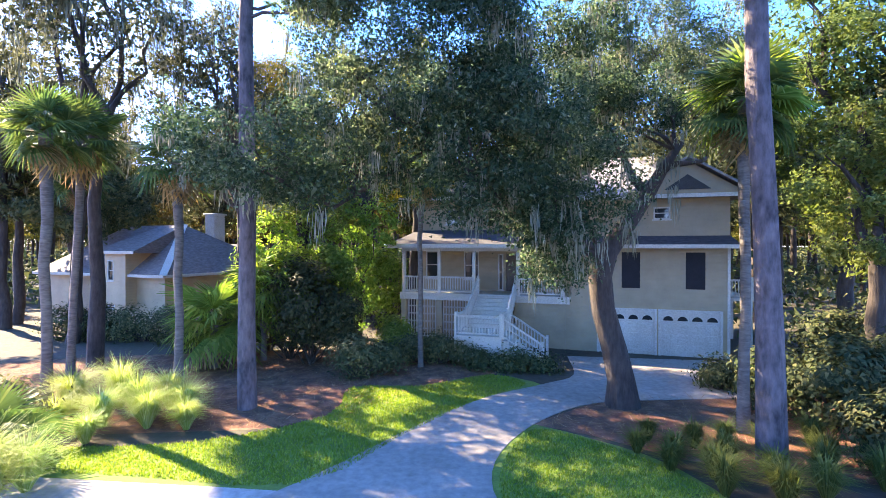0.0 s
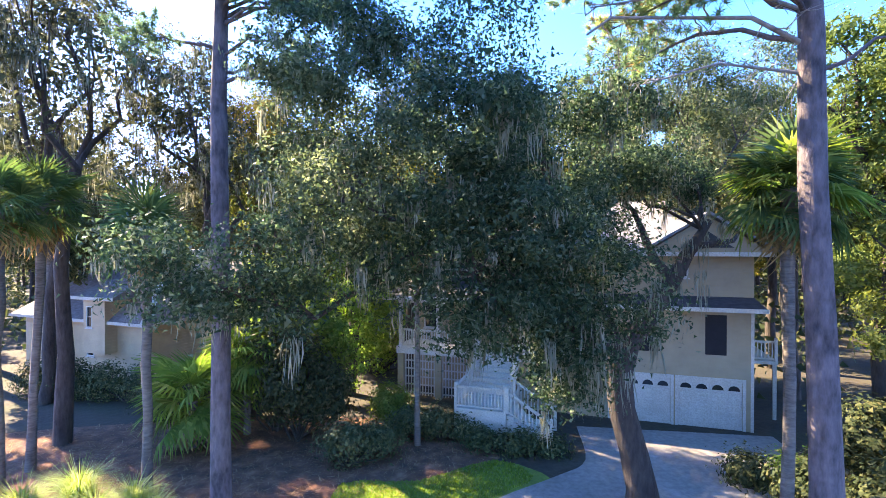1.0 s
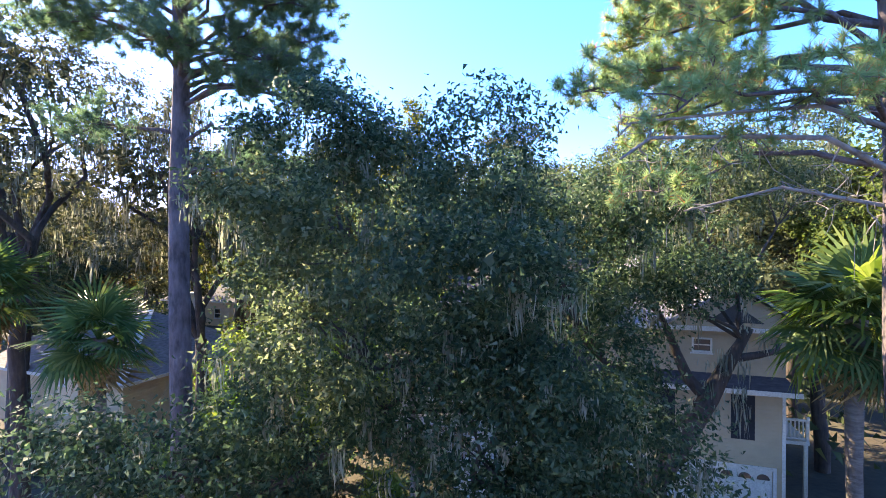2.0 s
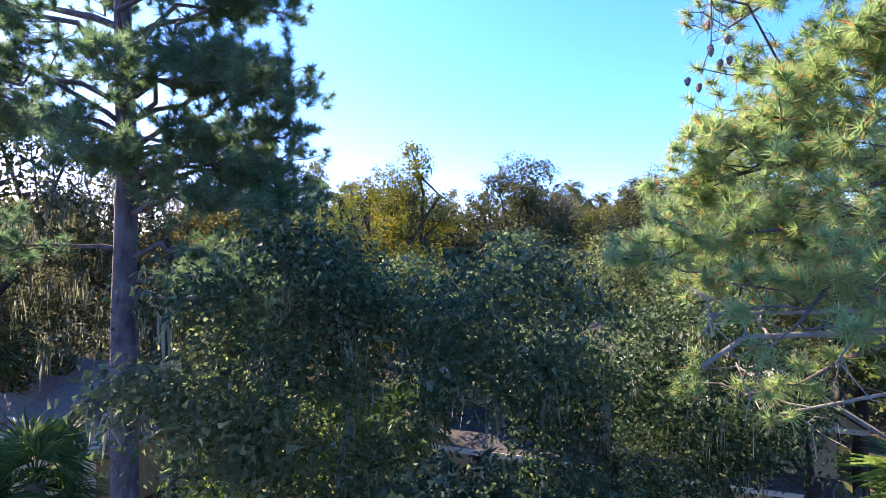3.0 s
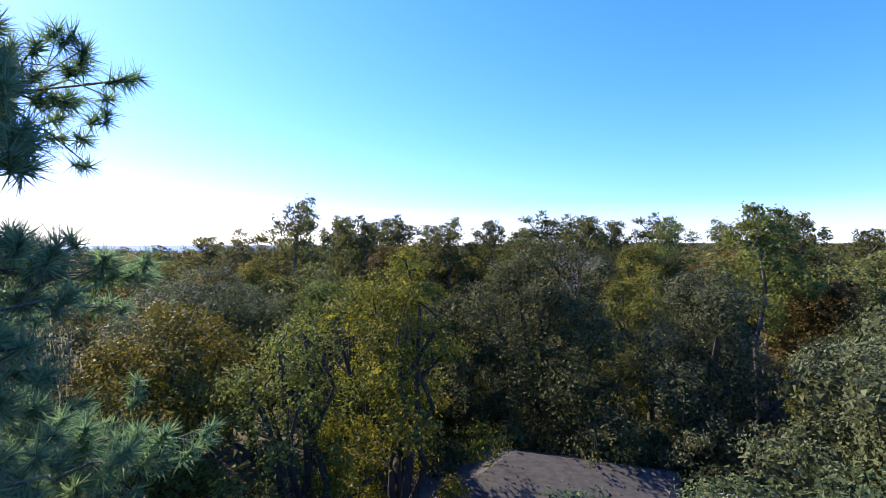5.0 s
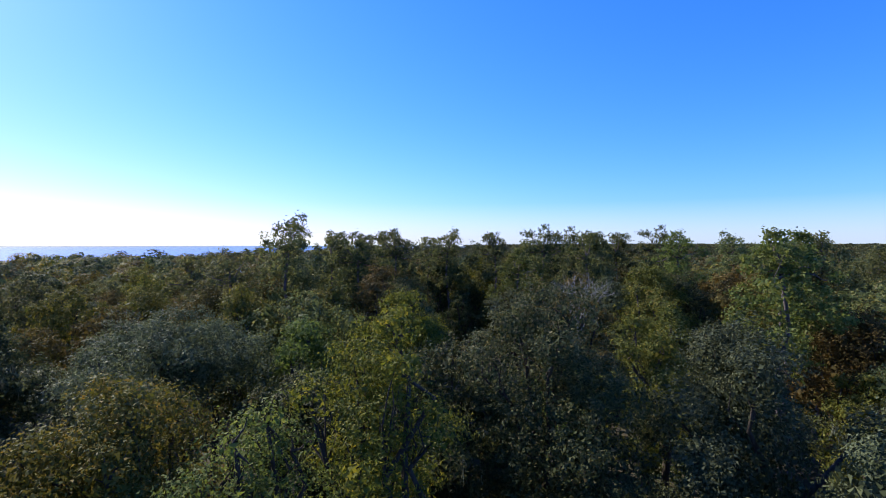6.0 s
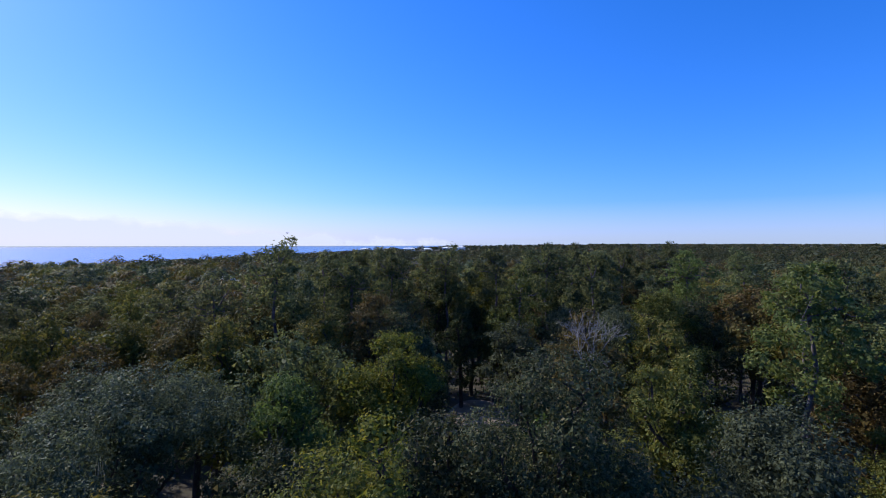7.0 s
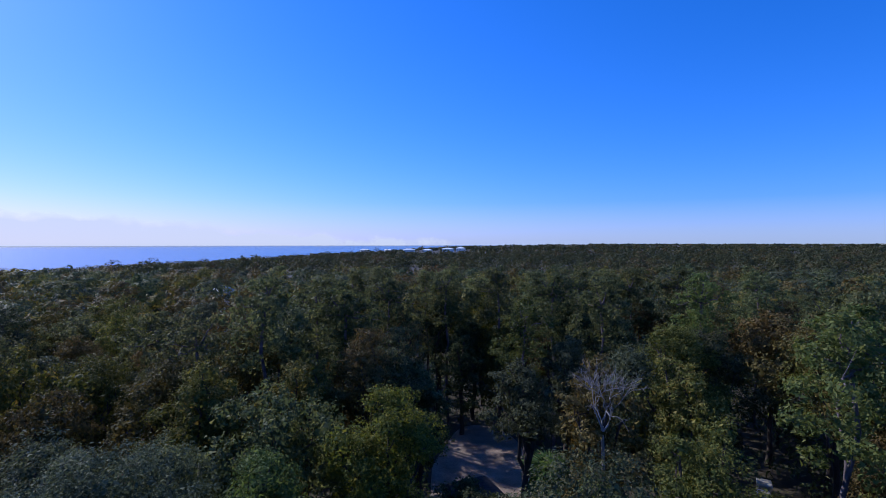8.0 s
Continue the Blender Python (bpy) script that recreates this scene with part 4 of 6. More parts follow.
def porch_house():
    h = thing("house", "raised cream house with white porch, stairs and double garage", "house", "houses", "", pose(13.4, 22.9, 0, 0, 0, -18))
    # garage wing: front, sides, back
    doors = [(-2.95, -0.4, 0.0, 2.1), (-5.8, -3.25, 0.0, 2.1)]
    wins = [(-1.87, -1.03, 3.24, 5.0), (-4.75, -3.9, 3.24, 5.0)]
    up = (-3.3, -2.55, 6.6, 7.2)
    opened_wall("wall", CREAM, h, -7.2, 0.0, 0.0, 7.6, 0.0, 0.2, doors + wins + [up])
    box_part("wall", CREAM, h, -0.2, 0.0, 0.2, 9.0, 0, 7.6)
    box_part("wall", CREAM, h, -7.2, -7.0, 0.2, 9.0, 0, 7.6)
    box_part("wall", CREAM, h, -7.0, -0.2, 8.8, 9.0, 0, 7.6)
    box_part("floor", CONCRETE, h, -7.0, -0.2, 0.25, 8.8, 2.5, 2.7)
    for x0, x1, z0, z1 in doors:
        d = box_part("garage_door", WHITE, h, x0, x1, 0.06, 0.12, 0.0, 2.1, "white panelled garage door with small dark arched lights")
        wide = (x1 - x0) / 4
        for k in range(4):
            for r in range(3):
                box_part("panel", WHITE, d, x0 + k * wide + 0.07, x0 + (k + 1) * wide - 0.07, 0.035, 0.062, 0.1 + r * 0.52, 0.52 + r * 0.52, "", 0.008)
            bm = bmesh.new()
            c, w2 = x0 + (k + 0.5) * wide, wide * 0.36
            arc = [bm.verts.new((c + w2 * math.cos(t), 0.03, 1.70 + 0.22 * math.sin(t))) for t in [math.pi * i / 8 for i in range(9)]]
            f = bm.faces.new(arc)
            g = bmesh.ops.extrude_face_region(bm, geom=[f])
            bmesh.ops.translate(bm, verts=[v for v in g["geom"] if isinstance(v, bmesh.types.BMVert)], vec=(0, 0.03, 0))
            bmesh.ops.recalc_face_normals(bm, faces=bm.faces[:])
            part("light", bm, GLASS, d, "dark arched glass")
        box_part("door_trim", WHITE, h, x0 - 0.12, x0 - 0.003, -0.03, 0.05, 0, 2.24)
        box_part("door_trim", WHITE, h, x1 + 0.003, x1 + 0.12, -0.03, 0.05, 0, 2.24)
        box_part("door_trim", WHITE, h, x0, x1, -0.03, 0.05, 2.1, 2.24)
    for q in wins:
        window_unit(h, *q, 0.02, True)
        box_part("window_screen", SHUTTER, h, q[0] + 0.02, q[1] - 0.02, -0.012, 0.012, q[2] + 0.02, q[3] - 0.02, "dark closed shutter")
    window_unit(h, *up, 0.02)
    # band of roof over the garage front
    solid_part("skirt_roof", DARKSHINGLE, h, [
        [(-7.4, -0.6, 5.28), (0.35, -0.6, 5.28), (0.35, -0.6, 5.38), (-7.4, -0.6, 5.38)], [(-7.4, -0.6, 5.38), (0.35, -0.6, 5.38), (0.0, -0.003, 5.8), (-7.2, -0.003, 5.8)],
        [(-7.4, -0.6, 5.28), (-7.2, -0.003, 5.28), (0.0, -0.003, 5.28), (0.35, -0.6, 5.28)], [(0.35, -0.6, 5.28), (0.0, -0.003, 5.28), (0.0, -0.003, 5.8), (0.35, -0.6, 5.38)],
        [(-7.4, -0.6, 5.28), (-7.4, -0.6, 5.38), (-7.2, -0.003, 5.8), (-7.2, -0.003, 5.28)], [(-7.2, -0.003, 5.28), (-7.2, -0.003, 5.8), (0, -0.003, 5.8), (0, -0.003, 5.28)]], "dark shingled skirt roof")
    box_part("fascia", WHITE, h, -7.45, 0.4, -0.64, -0.605, 5.2, 5.38)
    hip_roof("roof", SHINGLE, h, -7.9, 0.6, -0.6, 9.6, 7.6, 10.4, ((-5.4, 4.4), (-2.6, 4.4)), 0.14, "pale shingle roof with sunlight put into its tone")
    box_part("fascia", WHITE, h, -7.95, 0.65, -0.64, -0.605, 7.58, 7.76)
    # front gable: cream face, painted shade triangle, two pale roof planes with overhang
    solid_part("gable", CREAM, h, [[(-4.3, -0.62, 7.77), (0.5, -0.62, 7.77), (-1.9, -0.62, 9.3)], [(-4.3, -0.62, 7.77), (-1.9, -0.62, 9.3), (-1.9, 2.2, 9.3)], [(0.5, -0.62, 7.77), (-1.9, 2.2, 9.3), (-1.9, -0.62, 9.3)],
                                   [(-4.3, -0.62, 7.77), (-1.9, 2.2, 9.3), (0.5, -0.62, 7.77)]], "cream front gable")
    solid_part("gable_vent", SHADE_TYRE, h, [[(-2.9, -0.66, 7.95), (-0.9, -0.66, 7.95), (-1.9, -0.66, 8.65)], [(-2.9, -0.625, 7.95), (-1.9, -0.625, 8.65), (-0.9, -0.625, 7.95)], [(-2.9, -0.66, 7.95), (-1.9, -0.66, 8.65), (-1.9, -0.625, 8.65), (-2.9, -0.625, 7.95)],
                                         [(-0.9, -0.66, 7.95), (-0.9, -0.625, 7.95), (-1.9, -0.625, 8.65), (-1.9, -0.66, 8.65)], [(-2.9, -0.66, 7.95), (-2.9, -0.625, 7.95), (-0.9, -0.625, 7.95), (-0.9, -0.66, 7.95)]], "dark triangle standing in for shade on the gable face")
    for foot in (-4.75, 0.95):
        top = [(foot, -1.0, 7.72), (-1.9, -1.0, 9.5), (-1.9, 2.9, 9.5), (foot, -0.55, 7.76)]
        low = [(x, y, z - 0.12) for x, y, z in top]
        solid_part("gable_roof", SHINGLE, h, [top, low[::-1]] + [[top[k], low[k], low[(k + 1) % 4], top[(k + 1) % 4]] for k in range(4)], "pale shingle gable roof with sunlight put into its tone")
    box_part("corner_board", WHITE, h, -0.1, 0.02, -0.02, -0.003, 0, 5.2)
    # porch part
    pw = [(-15.85, -14.95, 3.35, 5.0), (-13.45, -12.55, 3.35, 5.0)]
    door = (-10.95, -10.0, 2.7, 4.85)
    side = (-11.4, -11.1, 2.75, 4.85)
    attic = (-14.6, -13.5, 6.6, 7.5)
    opened_wall("wall", CREAM, h, -16.5, -7.2, 0.0, 8.0, 2.2, 2.4, pw + [door, side, attic])
    box_part("wall", CREAM, h, -16.5, -16.3, 2.4, 10.6, 0, 8.0)
    box_part("wall", CREAM, h, -16.3, -7.2, 10.4, 10.6, 0, 8.0)
    box_part("wall", CREAM, h, -7.2, -7.0, 9.0, 10.6, 0, 8.0)
    box_part("floor", CONCRETE, h, -16.3, -7.2, 2.4, 10.4, 2.5, 2.7)
    for q in pw + [attic]:
        window_unit(h, *q, 2.22)
    window_unit(h, *side, 2.22)
    d = box_part("front_door", DOORWOOD, h, door[0] + 0.02, door[1] - 0.02, 2.26, 2.31, 2.7, 4.83, "dark wooden front door")
    for k in range(2):
        for r in range(3):
            box_part("panel", DOORWOOD, d, door[0] + 0.1 + k * 0.4, door[0] + 0.42 + k * 0.4, 2.235, 2.262, 2.85 + r * 0.64, 3.4 + r * 0.64, "", 0.01)
    box_part("door_handle", PINKROOF, d, door[1] - 0.16, door[1] - 0.12, 2.18, 2.262, 3.65, 3.78, "metal handle", 0.008)
    for k in range(40):
        box_part("floor_board", WHITE, h, -16.6 + k * 0.235, -16.6 + k * 0.235 + 0.228, -0.1, 2.197, 2.6, 2.7)
    box_part("porch_beam", WHITE, h, -16.6, -7.25, -0.05, 0.1, 2.32, 2.597)
    box_part("porch_lintel", WHITE, h, -16.5, -7.25, 0.0, 0.16, 5.02, 5.3)
    box_part("porch_ceiling", WHITE, h, -16.5, -7.25, 0.16, 2.197, 5.22, 5.3)
    for x in (-16.4, -14.3, -12.3, -9.9, -7.6):
        box_part("column", WHITE, h, x - 0.09, x + 0.09, 0.0, 0.18, 2.703, 5.02, "", 0.015)
        box_part("pier", CREAM, h, x - 0.16, x + 0.16, 0.0, 0.32, 0.0, 2.32)
    for k in range(26):
        x = -16.2 + k * 0.16
        box_part("lattice_slat", WHITE, h, x, x + 0.06, 0.2, 0.225, 0.1, 2.3)
    for r in range(5):
        box_part("lattice_slat", WHITE, h, -16.25, -12.35, 0.228, 0.25, 0.2 + r * 0.42, 0.27 + r * 0.42)
    box_part("wall", CREAM, h, -9.737, -7.763, 0.06, 0.26, 0.0, 2.32)
    box_part("wall", CREAM, h, -7.437, -7.203, 0.06, 0.26, 0.0, 2.32)
    solid_part("porch_roof", DARKSHINGLE, h, [
        [(-17.1, -0.6, 5.3), (-7.2, -0.6, 5.3), (-7.2, 2.197, 5.3), (-17.1, 2.197, 5.3)], [(-17.1, -0.6, 5.3), (-17.1, -0.6, 5.42), (-7.2, -0.6, 5.42), (-7.2, -0.6, 5.3)],
        [(-17.1, -0.6, 5.42), (-16.4, 2.197, 6.25), (-7.2, 2.197, 6.25), (-7.2, -0.6, 5.42)], [(-17.1, -0.6, 5.3), (-17.1, 2.197, 5.3), (-16.4, 2.197, 6.25), (-17.1, -0.6, 5.42)],
        [(-7.2, -0.6, 5.3), (-7.2, -0.6, 5.42), (-7.2, 2.197, 6.25), (-7.2, 2.197, 5.3)], [(-17.1, 2.197, 5.3), (-7.2, 2.197, 5.3), (-7.2, 2.197, 6.25), (-16.4, 2.197, 6.25)]], "dark shingled porch roof")
    box_part("fascia", WHITE, h, -17.15, -7.45, -0.64, -0.605, 5.2, 5.42)
    hip_roof("roof", DARKSHINGLE, h, -17.2, -6.7, 1.4, 11.4, 8.0, 10.2, ((-13.0, 6.0), (-6.71, 6.0)), 0.14, "dark grey shingle main roof")
    box_part("fascia", WHITE, h, -17.25, -7.95, 1.36, 1.397, 7.98, 8.16)
    # porch rails and the stairs with their landing
    railing(h, (-16.35, 0.03), (-12.35, 0.03), 2.7, 2.7)
    railing(h, (-9.85, 0.03), (-7.65, 0.03), 2.7, 2.7)
    for k in range(8):
        z = 2.7 - 0.18 * (k + 1)
        box_part("step", WHITE, h, -12.1, -10.0, -0.1 - 0.3 * (k + 1), -0.1 - 0.3 * k - 0.003, z - 0.18 if k else z - 0.18, z)
    box_part("landing", WHITE, h, -12.1, -9.9, -4.4, -2.503, 0.0, 1.25, "white boarded stair landing", 0.01)
    for k in range(6):
        z = 1.25 - 0.18 * (k + 1)
        box_part("step", WHITE, h, -9.897 + 0.29 * k, -9.9 + 0.29 * (k + 1), -4.3, -2.7, 0.0, z)
    railing(h, (-12.05, -4.35), (-9.95, -4.35), 1.25, 1.25)
    railing(h, (-12.05, -4.2), (-12.05, -2.55), 1.25, 1.25)
    railing(h, (-9.85, -4.35), (-8.1, -4.35), 1.2, 0.1)
    railing(h, (-9.85, -2.65), (-8.1, -2.65), 1.2, 0.1)
    railing(h, (-12.05, -2.5), (-12.05, -0.05), 1.25, 2.65)
    railing(h, (-10.02, -2.45), (-10.02, -0.05), 1.25, 2.65)
    box_part("stair_skirt", WHITE, h, -12.14, -12.103, -2.5, -0.1, 0.0, 1.3)
    box_part("stair_skirt", WHITE, h, -9.997, -9.96, -2.5, -0.1, 0.0, 1.3)
    # small side deck
    box_part("side_deck", WHITE, h, 0.003, 1.5, 2.0, 6.0, 2.55, 2.7, "small white side deck")
    for x, y in ((1.38, 2.1), (1.38, 5.9)):
        box_part("pier", WHITE, h, x - 0.07, x + 0.07, y - 0.07, y + 0.07, 0, 2.547)
    railing(h, (0.1, 2.06), (1.42, 2.06), 2.7, 2.7)
    return h


def neighbour_house():
    h = thing("house", "single-storey tan neighbour house with grey hip roof and dormer", "house", "houses", "", pose(-17.2, 30.5, 0, 0, 0, -22))
    wins = [(-5.3, -4.6, 1.15, 1.55), (-8.9, -8.0, 1.0, 2.3)]
    opened_wall("wall", TAN, h, -11.5, 0.0, 0.0, 3.4, 0.0, 0.2, wins)
    for q in wins:
        window_unit(h, *q, 0.02)
    box_part("wall", TAN, h, -0.2, 0.0, 0.2, 10.0, 0, 3.4)
    box_part("wall", TAN, h, -11.5, -11.3, 0.2, 10.0, 0, 3.4)
    box_part("wall", TAN, h, -11.3, -0.2, 9.8, 10.0, 0, 3.4)
    hip_roof("roof", PINKROOF, h, -12.1, 0.6, -0.6, 10.6, 3.4, 6.8, ((-8.4, 3.6), (-2.6, 3.6)), 0.12, "grey shingle hip roof")
    box_part("fascia", WHITE, h, -12.15, 0.65, -0.64, -0.605, 3.36, 3.54)
    box_part("fascia", WHITE, h, 0.605, 0.64, -0.6, 10.6, 3.36, 3.54)
    # white strip along the near hip, standing in for a narrow sunlit roof plane
    a, b = Vector((0.62, -0.62, 3.56)), Vector((-2.6, 3.6, 6.84))
    side = (b - a).cross(Vector((0, 0, 1))).normalized() * 0.22
    solid_part("hip_cap", WHITE, h, [[a - side, a + side, b + side, b - side], [p - Vector((0, 0, 0.06)) for p in (a - side, b - side, b + side, a + side)]] + [
        [p, q, q - Vector((0, 0, 0.06)), p - Vector((0, 0, 0.06))] for p, q in ((a - side, a + side), (a + side, b + side), (b + side, b - side), (b - side, a - side))], "pale strip standing in for a sunlit roof plane")
    d = opened_wall("dormer", TAN, h, -4.4, -2.5, 1.6, 4.85, -0.75, -0.65, [(-4.15, -3.6, 3.1, 4.4)], "tan wall dormer with a tall window")
    window_unit(h, -4.15, -3.6, 3.1, 4.4, -0.73)
    box_part("dormer_side", TAN, d, -4.4, -4.3, -0.647, 2.0, 1.6, 4.85)
    box_part("dormer_side", TAN, d, -2.6, -2.5, -0.647, 2.0, 1.6, 4.85)
    solid_part("dormer_roof", PINKROOF, d, [
        [(-5.0, -1.1, 4.86), (-1.3, -1.1, 4.86), (-1.3, -1.1, 4.98), (-5.0, -1.1, 4.98)], [(-5.0, -1.1, 4.98), (-1.3, -1.1, 4.98), (-2.4, 3.4, 6.75), (-4.6, 3.4, 6.75)],
        [(-5.0, -1.1, 4.86), (-4.6, 3.4, 4.86), (-2.4, 3.4, 4.86), (-1.3, -1.1, 4.86)], [(-1.3, -1.1, 4.86), (-2.4, 3.4, 4.86), (-2.4, 3.4, 6.75), (-1.3, -1.1, 4.98)],
        [(-5.0, -1.1, 4.86), (-5.0, -1.1, 4.98), (-4.6, 3.4, 6.75), (-4.6, 3.4, 4.86)], [(-4.6, 3.4, 4.86), (-4.6, 3.4, 6.75), (-2.4, 3.4, 6.75), (-2.4, 3.4, 4.86)]])
    box_part("dormer_fascia", WHITE, d, -5.05, -1.25, -1.14, -1.104, 4.82, 5.0)
    ch = box_part("chimney", WHITE, h, -2.6, -1.7, 5.4, 6.4, 4.0, 7.6, "pale rendered chimney", 0.02)
    box_part("chimney_cap", WHITE, ch, -2.7, -1.6, 5.3, 6.5, 7.603, 7.72, "", 0.01)
    return h


porch_house()
neighbour_house()


# ---- shrubs and garden ----
def shrub(name, label, x, y, lobes, mat, seed, clumps=120, per=40, leaf=0.07, puff=0.22, wide=0.6):
    """A garden shrub: several stems and a dense uneven crown."""
    rs = np.random.RandomState(seed)
    places, ways, mids = clumped(lobes, clumps, per, rs, puff, -0.9, (0.55, 1.02))
    places[:, 2] = np.abs(places[:, 2])
    wood = Pile()
    for q in mids[:: max(len(mids) // 14, 1)]:
        wood.add(tube(bend((rs.normal() * 0.12, rs.normal() * 0.12, -0.05), q, rs, 4, 0.06), [0.045, 0.035, 0.024, 0.008], 5))
    ob = thing(name, label, "shrub", "shrubs", "", stand(x, y))
    tagged(child("stem", wood.mesh("stem", OAKBARK, True), ob), kind="stuff")
    tagged(child("foliage", Pile().add(blades(places, ways, leaf, leaf * wide, rs)).mesh("foliage", mat), ob), kind="stuff")
    return ob


shrub("shrub", "tall dense dark evergreen shrub with sunlit tips", -6.0, 22.2, [(0, 0, 2.4, 1.7, 1.4, 2.2), (1.2, 0.3, 1.8, 1.1, 1.1, 1.7), (-1.0, 0.5, 3.4, 1.2, 1.0, 1.4)], OAK, 61, 330, 46, 0.085)
shrub("shrub", "tall leafy bright green shrub", -7.2, 23.2, [(0, 0, 3.0, 1.8, 1.4, 2.6), (1.8, 0.6, 3.4, 1.4, 1.2, 2.0)], BRIGHT, 62, 260, 40, 0.10)
shrub("shrub", "dark rounded shrub over pine straw", -3.4, 20.0, [(0, 0, 0.8, 1.0, 0.8, 0.8), (0.9, 0.6, 0.7, 0.8, 0.8, 0.6)], OAK, 63, 130)
shrub("shrub", "light green rounded shrub before the porch", -2.3, 23.6, [(0, 0, 1.0, 0.9, 0.8, 0.9), (0.5, -0.3, 0.6, 0.7, 0.6, 0.6)], BRIGHT, 64, 120)
shrub("hedge", "dark clipped hedge below the porch", -0.2, 22.4, [(-1.2, 0, 0.6, 0.8, 0.6, 0.6), (0, 0, 0.7, 0.9, 0.6, 0.6), (1.0, -0.2, 0.5, 0.7, 0.6, 0.5)], OAK, 65, 150)
shrub("hedge", "low dark hedge beside the stair foot", 3.0, 20.9, [(-1.4, 0.3, 0.4, 0.8, 0.5, 0.4), (0, 0, 0.4, 0.9, 0.5, 0.4), (1.3, -0.2, 0.3, 0.7, 0.5, 0.35)], OAK, 66, 120)
shrub("hedge", "dark clipped hedge below the neighbour's wall", -16.4, 27.4, [(-1.0, 0, 0.9, 1.2, 0.9, 1.1), (1.0, -0.2, 0.9, 1.1, 0.9, 1.1)], OAK, 67, 150)
shrub("hedge", "dark clipped hedge below the neighbour's wall", -20.2, 27.8, [(-1.0, 0, 0.9, 1.2, 0.9, 1.1), (1.0, -0.2, 0.9, 1.1, 0.9, 1.1)], OAK, 68, 150)
shrub("shrub", "dark dense holly shrubs beside the pine", 11.6, 14.2, [(0, 0, 1.3, 1.6, 1.3, 1.4), (2.2, 0.4, 1.5, 1.6, 1.3, 1.5), (-1.2, 1.4, 1.0, 1.0, 1.0, 1.1)], OAK, 69, 300, 44, 0.085)
shrub("shrub", "dark dense evergreen shrub at the roadside", 10.9, 11.4, [(0, 0, 0.9, 1.3, 1.0, 1.0), (1.6, -0.6, 1.2, 1.4, 1.2, 1.3)], OAK, 76, 220, 44, 0.08)
shrub("shrub", "dark dense holly shrubs beside the garage", 14.6, 18.2, [(0, 0, 1.5, 1.6, 1.3, 1.6), (1.8, -0.6, 1.8, 1.6, 1.4, 1.8)], OAK, 70, 260, 44, 0.085)
shrub("shrub", "small round shrub at the drive edge", 10.3, 18.3, [(0, 0, 0.5, 0.7, 0.6, 0.55)], OAK, 71, 60)
shrub("shrub", "small yellow-green shrub at the drive edge", 11.6, 18.0, [(0, 0, 0.5, 0.6, 0.6, 0.6)], BRIGHT, 72, 60)
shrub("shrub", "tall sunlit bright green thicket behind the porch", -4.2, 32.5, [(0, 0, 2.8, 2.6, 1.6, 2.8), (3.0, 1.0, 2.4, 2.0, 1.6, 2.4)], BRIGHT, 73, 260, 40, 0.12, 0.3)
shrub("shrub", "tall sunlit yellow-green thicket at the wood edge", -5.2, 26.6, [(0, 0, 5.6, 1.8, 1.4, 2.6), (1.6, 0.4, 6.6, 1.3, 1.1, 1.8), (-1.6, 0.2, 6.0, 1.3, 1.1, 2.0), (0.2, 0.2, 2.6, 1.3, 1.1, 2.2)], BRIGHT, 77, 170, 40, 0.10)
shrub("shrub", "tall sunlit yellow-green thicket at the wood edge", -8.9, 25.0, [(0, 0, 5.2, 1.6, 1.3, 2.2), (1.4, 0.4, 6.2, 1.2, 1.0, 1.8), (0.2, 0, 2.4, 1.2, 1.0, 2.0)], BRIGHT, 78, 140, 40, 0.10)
shrub("shrub", "dark undergrowth at the wood edge", -12.4, 24.4, [(0, 0, 1.2, 1.8, 1.2, 1.2), (2.2, 0.6, 1.4, 1.6, 1.2, 1.4)], OAK, 74, 200)
shrub("shrub", "pale sunlit shrub beside the road", -12.2, 13.4, [(0, 0, 0.8, 1.2, 0.9, 0.8)], GREYLEAF, 75, 110)


def blade_tuft(rs, n, high, flare, width):
    """Arching grass blades from one root."""
    turn = rs.uniform(0, 2 * np.pi, n)
    out = np.stack([np.cos(turn), np.sin(turn), np.zeros(n)], -1)
    h = (high * rs.uniform(0.5, 1.1, n))[:, None]
    r = (flare * rs.uniform(0.2, 1.0, n))[:, None]
    s = np.stack([-np.sin(turn), np.cos(turn), np.zeros(n)], -1) * width
    base = out * 0.08 * rs.uniform(0, 1, (n, 1))
    p1 = base + out * r * 0.35 + h * [0, 0, 0.7]
    p2 = base + out * r + h * np.stack([np.zeros(n), np.zeros(n), rs.uniform(0.55, 1.0, n)], -1)
    v = np.stack([base - s, base + s, p1 + s, p1 - s, p2, p2], 1)
    v[:, 4] -= s * 0.1
    v[:, 5] += s * 0.1
    k = np.arange(n)[:, None] * 6
    return v.reshape(-1, 3), np.concatenate([k + [0, 1, 2, 3], k + [3, 2, 5, 4]])


def ornamental_grass(label, x, y, high, seed, n=850, mat=None, width=0.008):
    rs = np.random.RandomState(seed)
    me = Pile().add(blade_tuft(rs, n, high, high * 0.8, width)).mesh("ornamental_grass", mat or PAMPAS)
    ob = new("ornamental_grass", me)
    ob.matrix_basis = stand(x, y)
    return tagged(ob, label, "ornamental grass", "grass clumps")


